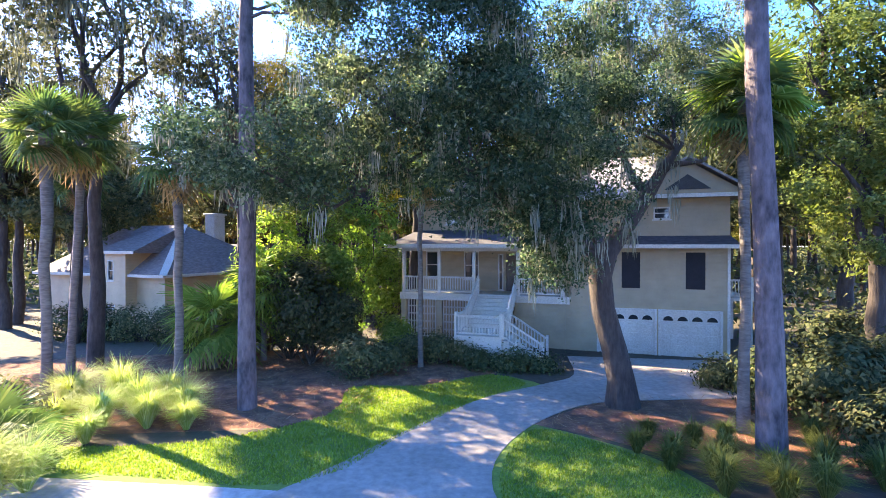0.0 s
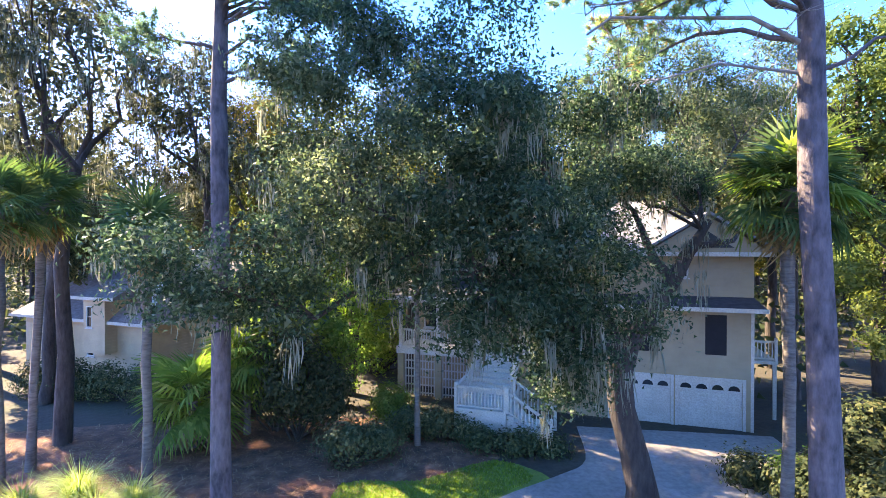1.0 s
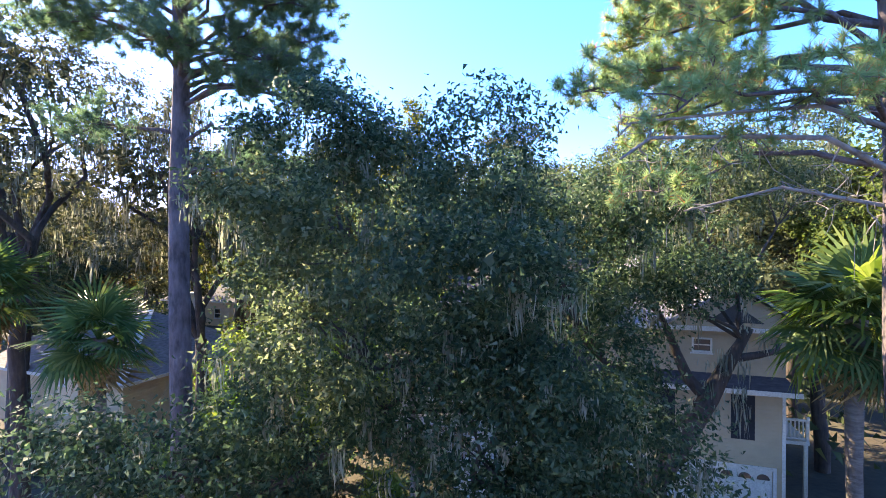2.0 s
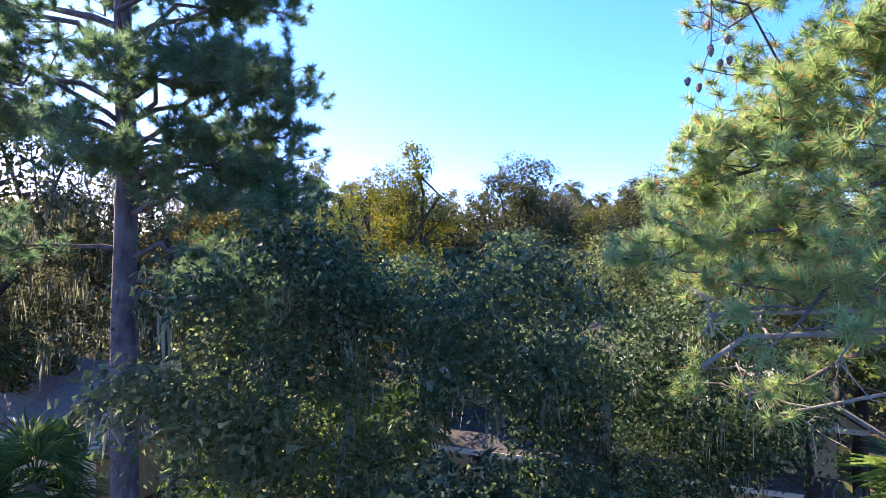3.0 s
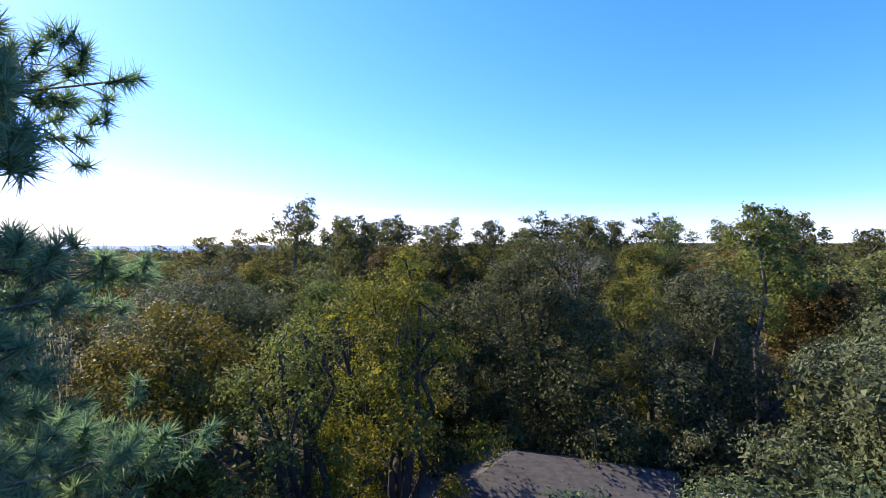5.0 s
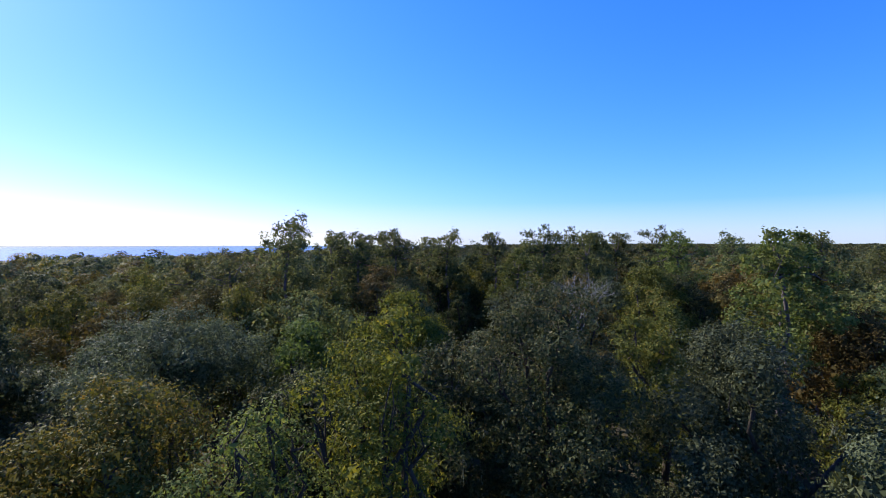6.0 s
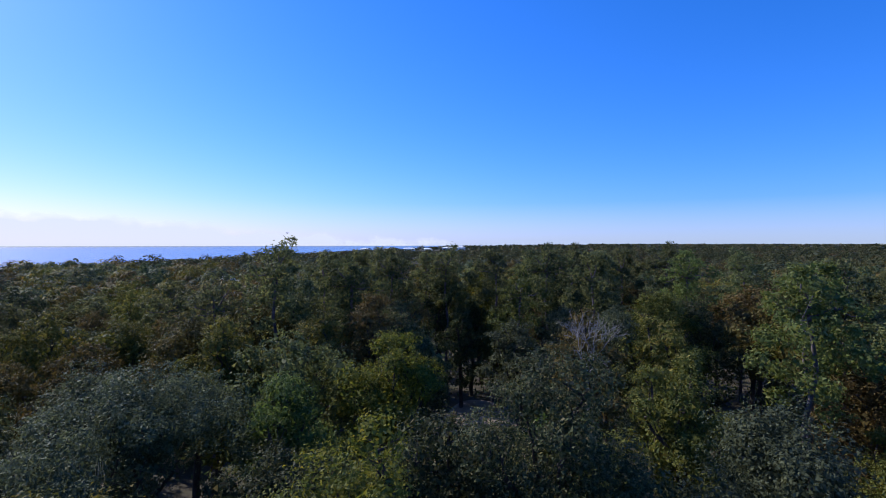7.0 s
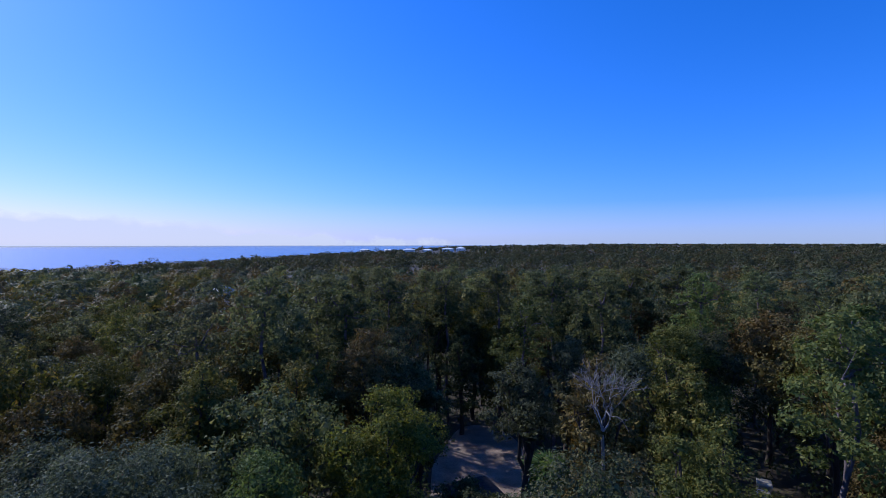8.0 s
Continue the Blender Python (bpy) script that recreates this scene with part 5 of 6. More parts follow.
for k, (x, y, hgt) in enumerate([(-10.6, 16.2, 1.7), (-9.4, 15.2, 1.5), (-8.6, 14.3, 1.3), (-10.0, 14.4, 1.2), (-7.4, 14.2, 1.0), (-11.6, 15.4, 1.6), (-8.9, 16.0, 1.4), (-8.9, 9.4, 1.7), (-9.4, 9.9, 1.9), (-9.0, 10.6, 1.3), (-9.6, 13.2, 0.9), (-8.0, 15.2, 1.2), (-11.2, 14.2, 1.1)]):
    ornamental_grass("sunlit pale green clump of ornamental grass", x, y, hgt, 80 + k)
for k, (x, y, hgt) in enumerate([(5.4, 11.6, 0.7), (6.2, 11.2, 0.8), (6.9, 11.9, 0.8), (7.4, 10.9, 0.8), (5.9, 12.4, 0.6), (8.6, 11.0, 0.9), (9.3, 11.9, 0.8), (6.6, 12.9, 0.7), (7.6, 13.2, 0.6), (5.0, 12.6, 0.6), (6.0, 10.4, 0.9), (7.0, 10.0, 0.9), (8.0, 10.2, 0.9), (8.4, 12.8, 0.7), (9.8, 13.0, 0.8), (5.6, 13.4, 0.6), (9.6, 10.6, 0.9)]):
    ornamental_grass("green clump of border grass on pine straw", x, y, hgt * 1.1, 100 + k, 360, FRESH, 0.011)


def lawn_blades(seed, per, outlines, flat=False):
    """Short mown blades scattered over the lawns."""
    rs = np.random.RandomState(seed)
    pile = Pile()
    for line in outlines:
        q = np.array(line)
        lo, hi = q.min(0), q.max(0)
        n = int(per * (hi - lo).prod())
        p = rs.uniform(lo, hi, (n, 2))
        a, b = q, np.roll(q, -1, 0)
        cross = ((a[None, :, 1] > p[:, None, 1]) != (b[None, :, 1] > p[:, None, 1])) & (
            p[:, None, 0] < (b[None, :, 0] - a[None, :, 0]) * (p[:, None, 1] - a[None, :, 1]) / (b[None, :, 1] - a[None, :, 1] + 1e-9) + a[None, :, 0])
        p = p[cross.sum(1) % 2 == 1]
        m = len(p)
        turn = rs.uniform(0, np.pi, m)
        s = np.stack([np.cos(turn), np.sin(turn), np.zeros(m)], -1) * 0.016
        root = np.concatenate([p, np.full((m, 1), 0.008)], 1)
        tip = root + np.stack([rs.normal(size=m) * 0.03, rs.normal(size=m) * 0.03, rs.uniform(0.04, 0.09, m)], -1)
        if flat:
            way = rs.uniform(0, 2 * np.pi, m)
            tip = root + np.stack([np.cos(way), np.sin(way), rs.uniform(0.02, 0.25, m)], -1) * rs.uniform(0.12, 0.5, (m, 1))
            s = s * rs.uniform(0.3, 1.0, (m, 1))
        pile.add((np.stack([root - s, root + s, tip], 1).reshape(-1, 3), np.arange(3 * m).reshape(-1, 3)))
    return pile


lawn = new("lawn_grass", lawn_blades(7, 600, [LAWN_LEFT, LAWN_RIGHT]).mesh("lawn_grass", GRASS))
litter = new("pine_litter", lawn_blades(8, 75, [straw, STRAW_RIGHT], True).mesh("pine_litter", LITTER))
tagged(litter, "fallen pine needles and twigs on the mulch", "litter", kind="stuff")
tagged(lawn, "short bright green lawn grass", "grass", kind="stuff")


# ---- the trees of the wood that can be told apart ----
def meshes(kind, seed, height, spread, fine=1.0, deep=None, shift=(0, 0), moss=16, full=1.0):
    """Trees seen near: oak, olive, brown, grey, bright."""
    mat = {"oak": OAK, "olive": OLIVE, "brown": BROWN, "grey": GREYLEAF, "bright": FRESH, "gold": GOLD}[kind]
    leaf = 0.083 / fine ** 0.55
    return broad_tree_meshes(kind, seed, height, spread, mat, leaf, 0.5, 0.28, moss if kind in ("oak", "grey") else 0, 20, deep=deep, shift=shift, cover=(0.42 if kind == "brown" else 0.5) * full, inner_leaf=0.1 if fine > 1.45 else 0.14 if fine > 1.1 else 0.19, inner_cover=(0.5 if fine > 1.45 else 0.65) * full ** 3, puff=0.2)


LABELS = {
    "oak": "dark green live oak with a broad uneven crown", "olive": "olive-yellow autumn tree with a rounded crown", "brown": "brownish autumn tree with thinning leaves",
    "grey": "grey-green oak with moss among its leaves", "bright": "fresh green leafy tree", "gold": "yellow-olive autumn tree with a tall crown"}
NEAR = [
    # kind, x, y, height, spread, fineness, depth of the crown, its lean
    ("gold", -1.9, 30.4, 18.8, 3.3, 1.9, 11.0, (0, 0), 0, 0.85), ("olive", -9.8, 29.6, 16.8, 3.9, 1.7, 6.4), ("grey", -14.2, 41.5, 17.4, 5.6, 1.5, 6.6), ("grey", -20.4, 45.0, 16.4, 5.2, 1.2),
    ("grey", 11.9, 35.4, 18.2, 4.8, 1.5, 13.0, (0, -1.5)), ("oak", 5.0, 38.4, 19.8, 5.0, 1.7, 17.5, (0, -2.4)), ("oak", 0.0, 38.4, 16.6, 4.0, 1.3),
    ("gold", -3.0, 49.6, 18.0, 4.4, 1.3), ("bright", -7.8, 42.8, 17.0, 3.2, 1.4), ("olive", 20.6, 64.0, 19.4, 4.6, 1.2), ("brown", 10.4, 53.4, 18.6, 3.6, 0.6),
    ("olive", 13.2, 44.6, 17.4, 3.8, 1.4), ("oak", 18.6, 47.4, 10.4, 2.8, 1.0), ("olive", 17.9, 57.8, 17.8, 3.8, 1.0), ("brown", -6.2, 62.0, 18.8, 4.2, 1.0), ("olive", -16.8, 55.0, 17.8, 4.6, 1.1), ("olive", -10.4, 59.0, 17.8, 3.6, 1.0), ("oak", -28.0, 38.0, 15.4, 5.6, 1.1),
    ("grey", -15.4, 21.8, 20.0, 6.0, 1.3, 8.6, (0.2, -0.2), 420, 0.7), ("bright", -5.0, 28.4, 16.8, 2.6, 1.9, 8.0, (0, 0), 0, 0.62), ("grey", -9.9, 24.0, 15.6, 3.7, 1.3, 6.4, (-1.0, 0), 90, 0.62), ("bright", -8.9, 26.6, 13.6, 2.4, 1.4, 5.2), ("bright", 17.6, 21.8, 18.2, 4.2, 1.3, 13.0),
    ("grey", 18.5, 27.6, 17.0, 5.0, 1.4, 10.0, (-3.4, -0.4)), ("bright", 14.6, 16.4, 10.4, 2.4, 1.6), ("oak", 20.4, 19.0, 16.0, 4.4, 1.2), ("grey", 21.6, 34.0, 16.6, 5.0, 1.1),
    ("oak", 28.0, 41.0, 16.6, 5.2, 1.0), ("brown", 30.0, 50.0, 16.6, 5.0, 1.0), ("oak", -34.0, 50.0, 15.8, 5.4, 1.0), ("oak", -5.6, 37.2, 15.2, 4.0, 1.2, 5.6),
    ("oak", -24.6, 32.6, 14.6, 4.2, 1.1), ("grey", 15.4, 61.0, 17.4, 4.4, 1.0), ("brown", -20.4, 58.6, 17.6, 4.6, 1.0), ("oak", -28.0, 31.5, 19.0, 4.4, 0.9, 10.0, (0, 0), 40, 0.7),
    ("oak", -4.4, 64.0, 17.0, 4.2, 1.0), ("oak", 25.0, 67.0, 18.4, 4.6, 1.0), ("oak", 27.0, 26.0, 16.5, 5.0, 0.9), ("olive", -29.2, 62.5, 17.0, 5.0, 1.0),
    ("bright", 9.4, 49.0, 12.6, 2.6, 1.4), ("olive", 26.6, 45.6, 13.0, 3.0, 1.2),
    ("oak", 8.4, 33.6, 11.4, 3.0, 1.2), ("oak", 2.6, 34.0, 10.6, 2.8, 1.2), ("oak", -4.8, 75.5, 17.0, 3.2, 1.0, 7.0, (0, 0), 10, 0.6), ("brown", -4.6, 83.5, 17.4, 3.4, 1.0, 7.0, (0, 0), 0, 0.6), ("oak", -0.6, 92.5, 17.6, 3.8, 0.9), ("oak", 4.6, 93.0, 15.6, 4.0, 0.8), ("oak", 10.4, 93.5, 16.0, 4.2, 0.8), ("brown", 12.6, 84.0, 15.4, 3.6, 0.8), ("oak", 3.4, 52.4, 10.2, 3.2, 0.9), ("grey", 6.6, 59.6, 16.8, 3.2, 1.0, 7.0), ("oak", 2.8, 87.5, 14.0, 3.4, 0.8, 12.0), ("olive", 8.0, 88.5, 14.5, 3.4, 0.8, 12.0), ("oak", -1.8, 66.0, 15.0, 3.0, 0.9, 10.0), ("grey", -20.2, 26.8, 16.0, 3.6, 1.2, 7.0, (0, 0), 80, 0.6), ("bright", -6.8, 25.2, 11.8, 2.6, 1.5, 7.0, (0, 0), 0, 0.75), ("oak", 3.6, 44.8, 13.6, 3.6, 1.2), ("oak", 2.0, 58.6, 8.0, 2.6, 0.9),
    ("oak", -29.0, 33.5, 17.0, 4.8, 0.8), ("grey", -31.0, 44.0, 18.0, 5.0, 0.8), ("grey", 12.8, 70.5, 16.4, 3.6, 1.0),
]
for n, (kind, x, y, hgt, spread, fine, *deep) in enumerate(NEAR):
    plant("tree", LABELS[kind], "tree", meshes(kind, 200 + n, hgt, spread, fine, *deep), stand(x, y), "trees")

# pines that stand above the wood
def domed_pine(seed, height, spread, mat):
    return broad_tree_meshes("wood_pine", seed, height, spread, mat, 0.12, 0.92, 0.14, 0, 18, 2, PINEBARK, spread * (3.2 if mat == GREENPINE else 2.6), 7, heads=(0.22, 0.4), cover=0.4, inner_leaf=0.15, inner_cover=0.34, puff=0.2)


def forks(pile, p, way, far, thick, depth, rs):
    """A bare bough that forks again and again into twigs."""
    q = p + way * far
    pile.add(tube(bend(p, q, rs, 4, 0.05), np.linspace(thick, thick * 0.65, 4), 6 if depth > 2 else 4))
    if depth:
        for _ in range(3):
            forks(pile, p + (q - p) * rs.uniform(0.6, 1.0), unit(way + rs.normal(size=3) * 0.42 + [0, 0, 0.12]), far * rs.uniform(0.55, 0.85), thick * 0.58, depth - 1, rs)


def bare_tree():
    rs = np.random.RandomState(310)
    ob = thing("bare_tree", "bare grey leafless tree among the oaks", "tree", "trees", "", stand(10.2, 51.4))
    child("trunk", Pile().add(tube(bend((0, 0, -0.2), (0, 0, 14.6), rs, 6, 0.012), np.linspace(0.17, 0.09, 6), 9, rs, 0.05)).mesh("bare_trunk", DEADWOOD, True), ob)
    pile = Pile()
    for k in range(4):
        forks(pile, np.array([0, 0, 14.2 + 0.1 * k]), unit(np.array([math.cos(1.6 * k) * 0.45, math.sin(1.6 * k) * 0.45, 1.0])), 1.75, 0.06, 4, rs)
    tagged(child("bough", pile.mesh("bare_bough", DEADWOOD, True), ob), kind="stuff")


bare_tree()
MIDPINES = [domed_pine(300, 20.0, 3.1, GREENPINE), domed_pine(301, 20.0, 3.4, WOODPINE), domed_pine(302, 20.0, 3.3, WOODPINE)]
first = {}
for n, (x, y, hgt, v) in enumerate([(-15.6, 65.6, 23.2, 1), (23.8, 49.4, 21.4, 0), (27.8, 54.0, 21.4, 0), (1.0, 91.0, 22.4, 1), (7.6, 90.0, 22.0, 2), (-8.0, 88.0, 22.2, 2), (-12.2, 91.0, 21.8, 2), (-16.0, 90.0, 21.0, 2),
                                    (32.4, 88.0, 22.8, 1), (27.0, 91.0, 22.0, 2), (23.4, 90.0, 21.8, 2), (-2.0, 94.0, 21.4, 2), (8.8, 72.6, 19.8, 0), (-22.0, 80.0, 19.0, 2), (42.0, 74.0, 20.4, 1), (14.0, 96.0, 21.0, 2),
                                    (-20.5, 62.0, 19.6, 1), (-9.4, 70.0, 21.4, 1), (-13.0, 74.0, 21.8, 2), (-26.0, 66.0, 19.0, 2), (13.6, 80.0, 22.6, 1), (17.5, 74.0, 21.8, 2), (36.0, 62.0, 21.4, 2), (-6.0, 79.0, 22.0, 1), (30.0, 78.0, 22.0, 0), (44.0, 90.0, 22.0, 1), (19.0, 88.0, 22.6, 1), (50.0, 70.0, 20.0, 2)]):
    m = stand(x, y, n * 2.1, (hgt + 1.0) / 20.0)
    if v in first:
        copy_thing(first[v], m @ Matrix.Diagonal((*(1 / q for q in first[v].scale), 1)))
    else:
        first[v] = plant("pine_tree", "tall open-crowned pine standing above the wood", "pine tree", MIDPINES[v], m, "pines in the wood")

# ---- the wood beyond: copies of a few grown trees, thinner with distance ----
rs = np.random.RandomState(11)
MIX = ["oak", "oak", "grey", "olive", "brown", "grey", "olive", "brown", "oak", "olive", "brown", "pine"]
MATS = {"oak": OAK, "olive": OLIVE, "brown": BROWN, "grey": GREYLEAF, "pine": WOODPINE}
MID = {k: broad_tree_meshes("wood_" + k, 400 + n, 16.0, 5.0, MATS[k], 0.12, 0.5, 0.22, 0, 24, 2, None, 9.5, 4, heads=(0.18, 0.34), cover=0.36, inner_leaf=0.2, inner_cover=0.5, per=22, puff=0.23) for n, k in enumerate(MATS)}
taken = [(10.2, 51.4, 2.0)] + [(x, y, s * 0.72) for _, x, y, _, s, *_ in NEAR] + [(-15.6, 64.3, 2), (23.4, 48, 3), (27.6, 53, 3)]
proto = {}


def free(x, y, r):
    if x < coast(y) + 22 or (-2.5 < x < 12.0 and 61 < y < 90) or (1.0 < x < 7.0 and 45 < y < 90):
        return False
    if any((x - a) ** 2 + (y - b) ** 2 < 60 for a, b in ((-31.5, 74.0), (23.0, 84.5), (-9.5, 82.5), (-10.0, 91.5))):
        return False
    if abs(x - 0.66 * (y - 21)) < 3.6 and 42 < y < 74:
        return False
    if -19 < x < 16 and y < 47 or (-48 < x < -12 and 10 < y < 48):
        return False
    return all((x - a) ** 2 + (y - b) ** 2 > (r + c) ** 2 for a, b, c in taken)


def places_in(y0, y1, tries, r, wide):
    """Where trees stand: scattered, no nearer to each other than their crowns allow."""
    for _ in range(tries):
        y = math.sqrt(rs.uniform(y0 ** 2, y1 ** 2))
        x = rs.uniform(-1, 1) * (wide * y + 12)
        if free(x, y, r):
            taken.append((x, y, r))
            size = rs.uniform(0.88, 1.16)
            yield x, y, MIX[rs.randint(len(MIX))], size, rs.uniform(0.85, 1.2), rs.uniform(0, 6.3)


for x, y, kind, size, wide, turn in places_in(28, 104, 4200, 3.6, 0.96):
    size *= 1.09 * float(np.clip((x + 90) / 70, 0.85, 1.0))
    m = stand(x, y, turn, size * wide, size)
    if kind in proto:
        copy_thing(proto[kind], m @ Matrix.Diagonal((*(1 / q for q in proto[kind].scale), 1)))
    else:
        label = "green pine among the broad trees of the wood" if kind == "pine" else LABELS[kind]
        proto[kind] = plant("tree", label, "tree", MID[kind], m, "trees of the wood")


# unseen wood added on the near side of the road: it closes the place behind the path and blocks sky light
for n, (x, y, kind) in enumerate([(27, 4, "oak"), (34, -4, "grey"), (22, -17, "oak"), (7, -24, "olive"), (-10, -23, "oak"), (-26, -17, "brown"), (37, 9, "oak"), (-38, -6, "grey")]):
    copy_thing(proto[kind], stand(x, y, 1.7 * n, 1.15) @ Matrix.Diagonal((*(1 / q for q in proto[kind].scale), 1)))


def inland(x, y):
    """Trees stand lower near the shore."""
    return float(np.clip((x - coast(y)) / 230, 0.3, 1.0))


def crown_points(rs, kind, size, wide, leaves, leaf):
    lob = dome(rs, 16.0 * size, 5.1 * size * wide, 8.5 * size, 14, 0.24, 0.40)
    places, ways, _ = clumped(lob, leaves // 12, 12, rs, 0.34, -0.3, (0.8, 1.02), 0.2, 0.9)
    way = unit(rs.normal(size=(130, 3)))
    way[:, 2] = np.abs(way[:, 2])
    inner = np.array(lob)[rs.randint(0, len(lob), 130)]
    places = np.concatenate([places, inner[:, :3] + way * inner[:, 3:] * 0.6])
    ways = np.concatenate([ways, way])
    size_of = np.concatenate([np.full(len(ways) - 130, leaf), np.full(130, 0.55)])
    return blades(places, ways, size_of, size_of * 0.62, rs)


piles = {k: Pile() for k in MATS}
for x, y, kind, size, wide, turn in places_in(100, 215, 4200, 3.9, 0.96):
    size *= inland(x, y)
    v, f = crown_points(rs, kind, size, wide, 1000, 0.25)
    piles[kind].add((v + [x, y, 0], f))
    piles[kind].add((np.array([(x - 0.2, y, 0), (x + 0.2, y, 0), (x, y + 0.1, 11 * size)]), np.array([[0, 1, 2]])))
FARNAMES = {"oak": "dark green", "olive": "olive-yellow", "brown": "brownish", "grey": "grey-green", "pine": "deep green"}
for k, pl in piles.items():
    tagged(new("woodland", pl.mesh("woodland", MATS[k])), f"{FARNAMES[k]} crowns among the middle distance of the wood", "forest", kind="stuff")


# ---- undergrowth between the trunks ----
def undergrowth():
    rs = np.random.RandomState(13)
    pile = Pile()
    for _ in range(2300):
        y = math.sqrt(rs.uniform(24 ** 2, 215 ** 2))
        x = rs.uniform(-1, 1) * (0.98 * y + 12)
        if x < coast(y) + 22 or (-2 < x < 11.5 and 64 < y < 84) or (abs(x - 0.66 * (y - 21)) < 3.2 and 62 < y < 73) or (-19 < x < 16 and y < 33) or (-32 < x < -12 and y < 44):
            continue
        r, n = rs.uniform(1.6, 3.4), 64 if y < 110 else 26
        way = unit(rs.normal(size=(n, 3)))
        way[:, 2] = np.abs(way[:, 2])
        c = np.array([x, y, 0.2]) + way * [r, r, r * 1.5] * rs.uniform(0.6, 1.1, (n, 1))
        pile.add(blades(c, unit(way + rs.normal(size=way.shape) * 0.5), 0.3 if y < 110 else 0.55, 0.2 if y < 110 else 0.36, rs))
    return pile.mesh("undergrowth", OAK)


tagged(new("undergrowth", undergrowth()), "dark green undergrowth between the trunks", "undergrowth", kind="stuff")


# ---- the far wood: one sheet of crowns out to the horizon ----
def far_wood():
    rs = np.random.RandomState(12)
    pile = Pile()
    for n, y0, y1, per, size, r in ((4300, 208, 620, 66, 0.6, 4.4), (3200, 620, 1800, 22, 2.2, 7.0), (2200, 1800, 4700, 14, 6.0, 16.0)):
        y = np.sqrt(rs.uniform(y0 ** 2, y1 ** 2, n))
        x = rs.uniform(-1, 1, n) * (1.0 * y)
        ok = (x > np.array([coast(v) for v in y]) + 20) & ~((x > -170) & (x < 60) & (y > 800) & (y < 990))
        x, y = x[ok], y[ok]
        top = rs.uniform(11.5, 16.5, len(x)) + (rs.uniform(size=len(x)) < 0.06) * rs.uniform(2, 4, len(x))
        top = top * np.clip((x - np.array([coast(v) for v in y])) / 230, 0.34, 1.0)
        way = unit(rs.normal(size=(len(x), per, 3)))
        way[..., 2] = np.abs(way[..., 2])
        c = np.stack([x, y, top - 4.5], -1)[:, None] + way * np.array([r, r, 4.5])
        nrm = unit(way + rs.normal(size=way.shape) * 0.35)
        pile.add(blades(c.reshape(-1, 3), nrm.reshape(-1, 3), size, size * 0.7, rs))
    return pile.mesh("far_wood", FARLEAF)


FARLEAF = leaf_material("far_leaf", [(0.0, (0.0237, 0.0358, 0.0182)), (0.4, (0.0475, 0.0565, 0.0251)), (0.65, (0.0712, 0.0734, 0.0274)), (0.85, (0.1009, 0.0753, 0.0296)), (1.0, (0.1187, 0.0705, 0.0342))], 0.2, patch=0.045)
tagged(new("far_wood", far_wood()), "dark green wood of many crowns reaching the horizon", "forest", kind="stuff")


def shade_sheet_mesh():
    """A flat dark sheet added under the far crowns, standing in for their shade."""
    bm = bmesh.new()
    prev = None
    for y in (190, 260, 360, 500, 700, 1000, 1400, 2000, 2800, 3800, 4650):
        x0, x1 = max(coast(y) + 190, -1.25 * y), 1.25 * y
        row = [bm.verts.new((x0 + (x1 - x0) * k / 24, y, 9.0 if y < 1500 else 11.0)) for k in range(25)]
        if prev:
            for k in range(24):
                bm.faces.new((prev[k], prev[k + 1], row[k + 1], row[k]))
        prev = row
    me = bpy.data.meshes.new("shade_sheet")
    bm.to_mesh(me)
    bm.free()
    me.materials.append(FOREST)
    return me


tagged(new("shade_sheet", shade_sheet_mesh()), "dark sheet standing in for the shade below the far crowns", "forest", kind="stuff")


# ---- a cart parked in the shade under the trees ----
def parked_cart(x, y, turn):
    h = thing("golf_cart", "small blue cart with a white roof frame parked under trees", "cart", "", "", stand(x, y, turn))
    box_part("body", CARTBLUE, h, -0.62, 0.62, -1.2, 1.2, 0.28, 0.62, "blue painted body", 0.06)
    box_part("bonnet", CARTBLUE, h, -0.58, 0.58, -1.25, -0.7, 0.62, 0.95, "blue painted bonnet", 0.08)
    box_part("seat", WHITE, h, -0.55, 0.55, 0.05, 0.55, 0.62, 0.82, "white seat", 0.05)
    box_part("backrest", WHITE, h, -0.55, 0.55, 0.52, 0.64, 0.84, 1.25, "white backrest", 0.04)
    box_part("roof", WHITE, h, -0.66, 0.66, -0.85, 0.95, 1.78, 1.86, "white roof", 0.03)
    for px in (-0.58, 0.58):
        for py in (-0.72, 0.82):
            box_part("post", WHITE, h, px - 0.03, px + 0.03, py - 0.03, py + 0.03, 0.6, 1.79, "white roof post", 0.01)
        for py in (-0.78, 0.8):
            wheel = Pile().add(tube(np.array([(px * 1.02 - 0.09, py, 0.24), (px * 1.02, py, 0.24), (px * 1.02 + 0.09, py, 0.24)]), np.array([0.22, 0.24, 0.22]), 12))
            child("wheel", wheel.mesh("cart_wheel", SHADE_TYRE, True), h, "dark tyre")


CARTBLUE = mottled("cart_paint", [(0.3, (0.10, 0.13, 0.34)), (0.7, (0.14, 0.17, 0.40))], 2.0, 0.3, 0.03)
parked_cart(32.6, 70.2, -0.5)


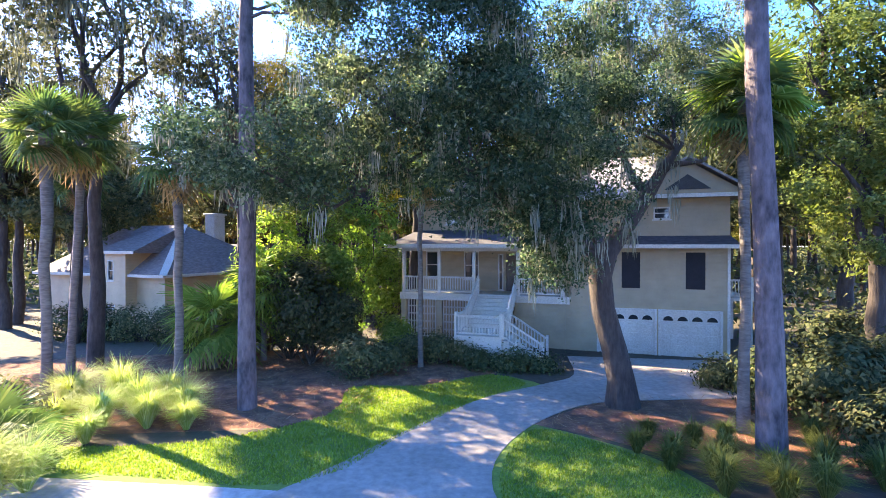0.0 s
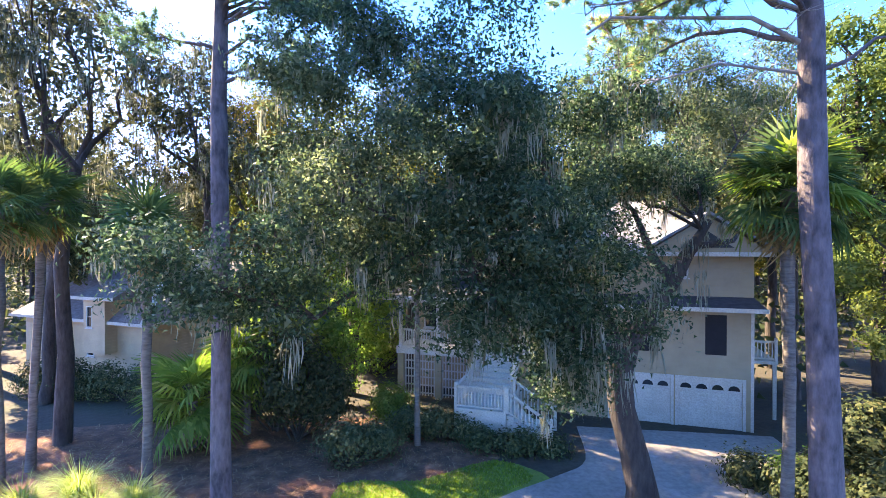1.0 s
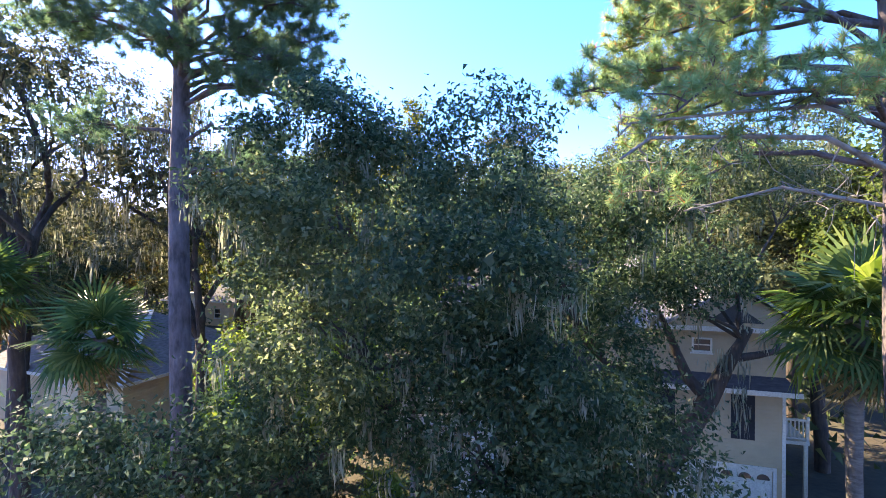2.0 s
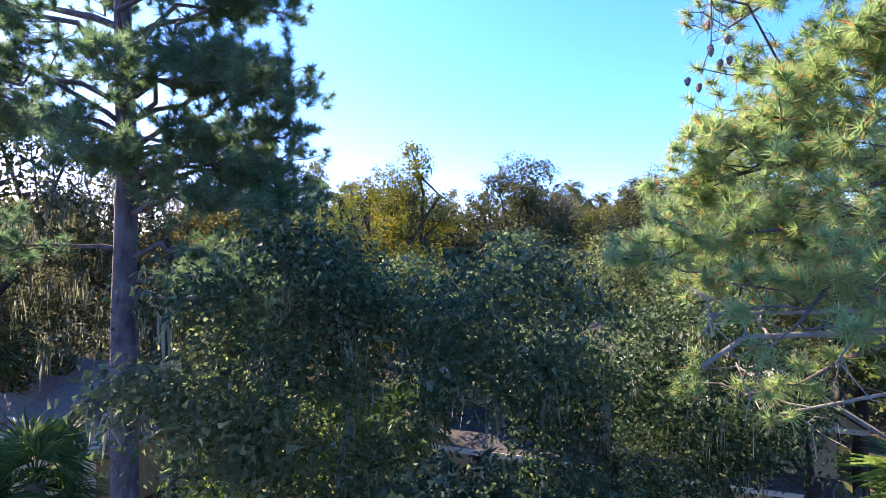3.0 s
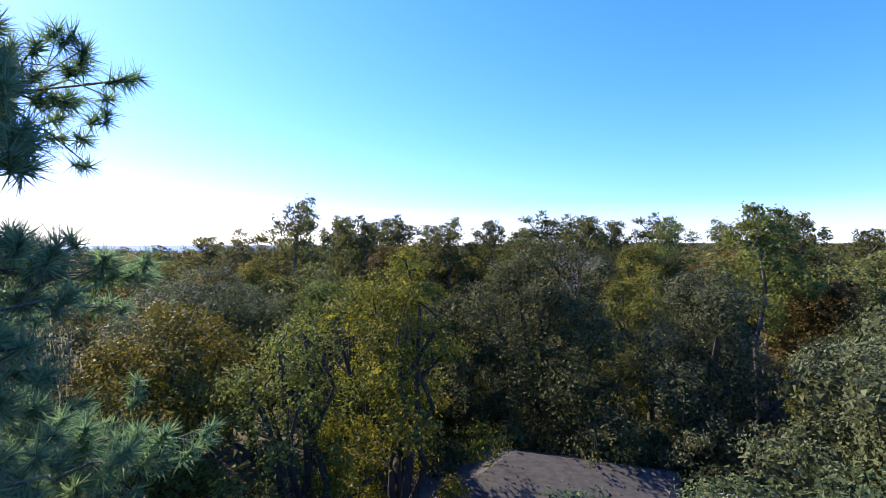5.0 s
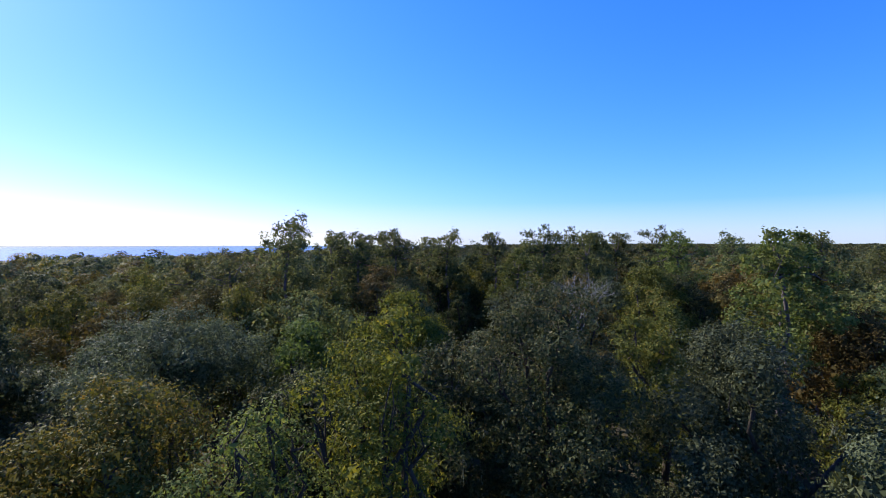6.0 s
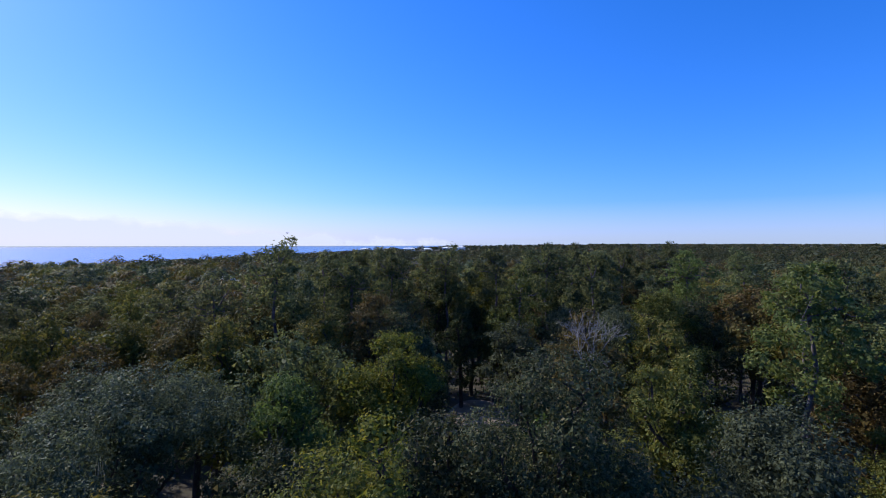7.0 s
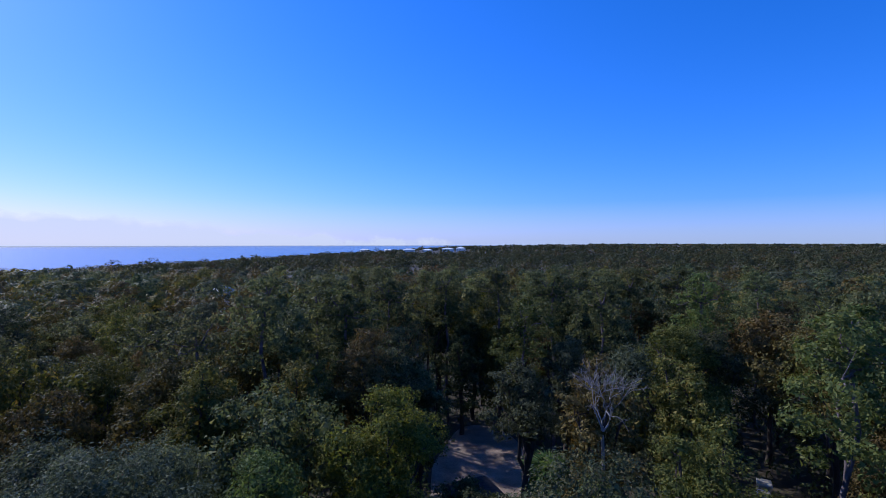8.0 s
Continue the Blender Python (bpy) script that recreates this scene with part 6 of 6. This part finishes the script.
# ---- far buildings along the shore, and a white roof piece among nearer trees ----
def far_building(x, y, w, d, hgt, seed):
    rs = np.random.RandomState(seed)
    b = thing("apartment_building", "white shorefront apartment building far off", "building", "shore buildings", "", pose(x, y, 0, 0, 0, rs.uniform(-20, 20)))
    box_part("wall", STUCCO, b, -w / 2, w / 2, -d / 2, d / 2, 0, hgt)
    hip_roof("roof", STUCCO, b, -w / 2 - 1, w / 2 + 1, -d / 2 - 1, d / 2 + 1, hgt, hgt + 2.4, ((-w / 4, 0), (w / 4, 0)), 0.4)
    for r in range(int(hgt // 3.4)):
        for k in range(int(w // 5)):
            x0 = -w / 2 + 1.5 + k * 5
            box_part("window", GLASS, b, x0, x0 + 2.4, -d / 2 - 0.05, -d / 2 + 0.1, r * 3.4 + 1.2, r * 3.4 + 2.9)


# the last, slim and nearer, stands in for a white roof piece between crowns
for k, (x, y, w, hgt) in enumerate([(-62, 910, 20, 13), (-30, 930, 16, 12), (8, 920, 18, 14.5), (33, 960, 14, 15), (-102, 930, 14, 12), (-150, 960, 16, 12), (-64, 163, 2.6, 11.4)]):
    far_building(x, y, w, 14, hgt, 500 + k)


# umbrella-headed pines along the shore
for n, (x, y, hgt) in enumerate([(-152, 338, 14.5), (-143, 334, 16.0), (-136, 340, 15.5), (-128, 336, 18.0), (-121, 338, 19.0), (-117, 332, 18.0)]):
    copy_thing(first[1], stand(x, y, 1.3 * n, hgt / 20.0 * 1.35, hgt / 20.0) @ Matrix.Diagonal((*(1 / q for q in first[1].scale), 1)))


# ---- low cloud far out over the sea ----
def cloud_bank():
    m = bpy.data.materials.new("far_cloud")
    m.use_nodes = True
    nd, ln = m.node_tree.nodes, m.node_tree.links
    nd.remove(nd["Principled BSDF"])
    n = noise_tex(nd, ln, 0.0026, 7, (1, 1, 1.6), 0.55)
    co, sep = nd.new("ShaderNodeTexCoord"), nd.new("ShaderNodeSeparateXYZ")
    ln.new(co.outputs["Object"], sep.inputs[0])
    high = nd.new("ShaderNodeMapRange")
    high.inputs["From Min"].default_value, high.inputs["From Max"].default_value = 40.0, 400.0
    high.inputs["To Min"].default_value, high.inputs["To Max"].default_value = 0.62, -0.55
    ln.new(sep.outputs["Z"], high.inputs["Value"])
    side = nd.new("ShaderNodeMapRange")
    side.inputs["From Min"].default_value, side.inputs["From Max"].default_value = -3600.0, 1800.0
    side.inputs["To Min"].default_value, side.inputs["To Max"].default_value = 0.14, -1.05
    ln.new(sep.outputs["X"], side.inputs["Value"])
    a1, a2 = nd.new("ShaderNodeMath"), nd.new("ShaderNodeMath")
    ln.new(n.outputs[0], a1.inputs[0])
    ln.new(high.outputs[0], a1.inputs[1])
    ln.new(a1.outputs[0], a2.inputs[0])
    ln.new(side.outputs[0], a2.inputs[1])
    r = ramp(nd, [(0.38, (0, 0, 0)), (0.62, (0.9, 0.9, 0.9))])
    ln.new(a2.outputs[0], r.inputs[0])
    haze = nd.new("ShaderNodeMapRange")
    haze.inputs["From Min"].default_value, haze.inputs["From Max"].default_value = 0.0, 400.0
    haze.inputs["To Min"].default_value, haze.inputs["To Max"].default_value = 0.42, 0.0
    ln.new(sep.outputs["Z"], haze.inputs["Value"])
    most = nd.new("ShaderNodeMath")
    most.operation = "MAXIMUM"
    ln.new(r.outputs[0], most.inputs[0])
    ln.new(haze.outputs[0], most.inputs[1])
    em, tr, mx = nd.new("ShaderNodeEmission"), nd.new("ShaderNodeBsdfTransparent"), nd.new("ShaderNodeMixShader")
    em.inputs["Color"].default_value, em.inputs["Strength"].default_value = (0.88, 0.94, 1.08, 1), 0.8
    ln.new(most.outputs[0], mx.inputs[0])
    ln.new(tr.outputs[0], mx.inputs[1])
    ln.new(em.outputs[0], mx.inputs[2])
    ln.new(mx.outputs[0], nd["Material Output"].inputs["Surface"])
    pts = [(4700 * math.sin(t), 4700 * math.cos(t)) for t in np.radians(np.linspace(-60, 60, 61))]
    v = np.array([(x, y, z) for z in (0.0, 420.0) for x, y in pts])
    f = np.array([(k, k + 1, k + 62, k + 61) for k in range(60)])
    return mesh_of("backdrop", v, [f], [m])


tagged(new("backdrop", cloud_bank()), "low white cloud and haze far over the horizon", "cloud", kind="structure")


# ---- roofs seen between the crowns ----
def wood_house(label, x, y, turn, w, d, hgt, rise, roofmat):
    h = thing("house", label, "house", "houses", "", pose(x, y, 0, 0, 0, turn))
    opened_wall("wall", TAN, h, -w / 2, w / 2, 0, hgt, -d / 2, -d / 2 + 0.2, [(-w / 4 - 0.5, -w / 4 + 0.5, 1.0, 2.3), (w / 4 - 0.5, w / 4 + 0.5, 1.0, 2.3)])
    for c in (-w / 4, w / 4):
        window_unit(h, c - 0.5, c + 0.5, 1.0, 2.3, -d / 2 + 0.02)
    box_part("wall", TAN, h, -w / 2, w / 2, d / 2 - 0.2, d / 2, 0, hgt)
    box_part("wall", TAN, h, -w / 2, -w / 2 + 0.2, -d / 2 + 0.2, d / 2 - 0.2, 0, hgt)
    box_part("wall", TAN, h, w / 2 - 0.2, w / 2, -d / 2 + 0.2, d / 2 - 0.2, 0, hgt)
    hip_roof("roof", roofmat, h, -w / 2 - 0.5, w / 2 + 0.5, -d / 2 - 0.5, d / 2 + 0.5, hgt, hgt + rise, ((-w / 4, 0), (w / 4, 0)), 0.14)
    box_part("fascia", WHITE, h, -w / 2 - 0.55, w / 2 + 0.55, -d / 2 - 0.54, -d / 2 - 0.505, hgt - 0.04, hgt + 0.14)
    return h


wood_house("small house with a dark shingle roof beside the clearing", 3.2, 66.0, 20, 4.0, 3.6, 2.8, 1.6, DARKSHINGLE)
wood_house("low house with a dark roof among the oaks", -31.5, 74.0, -15, 11.0, 8.0, 3.2, 2.4, DARKSHINGLE)
wood_house("house with a pinkish-grey roof behind the bare tree", 23.0, 84.5, 10, 9.0, 8.0, 5.6, 2.4, PINKROOF)
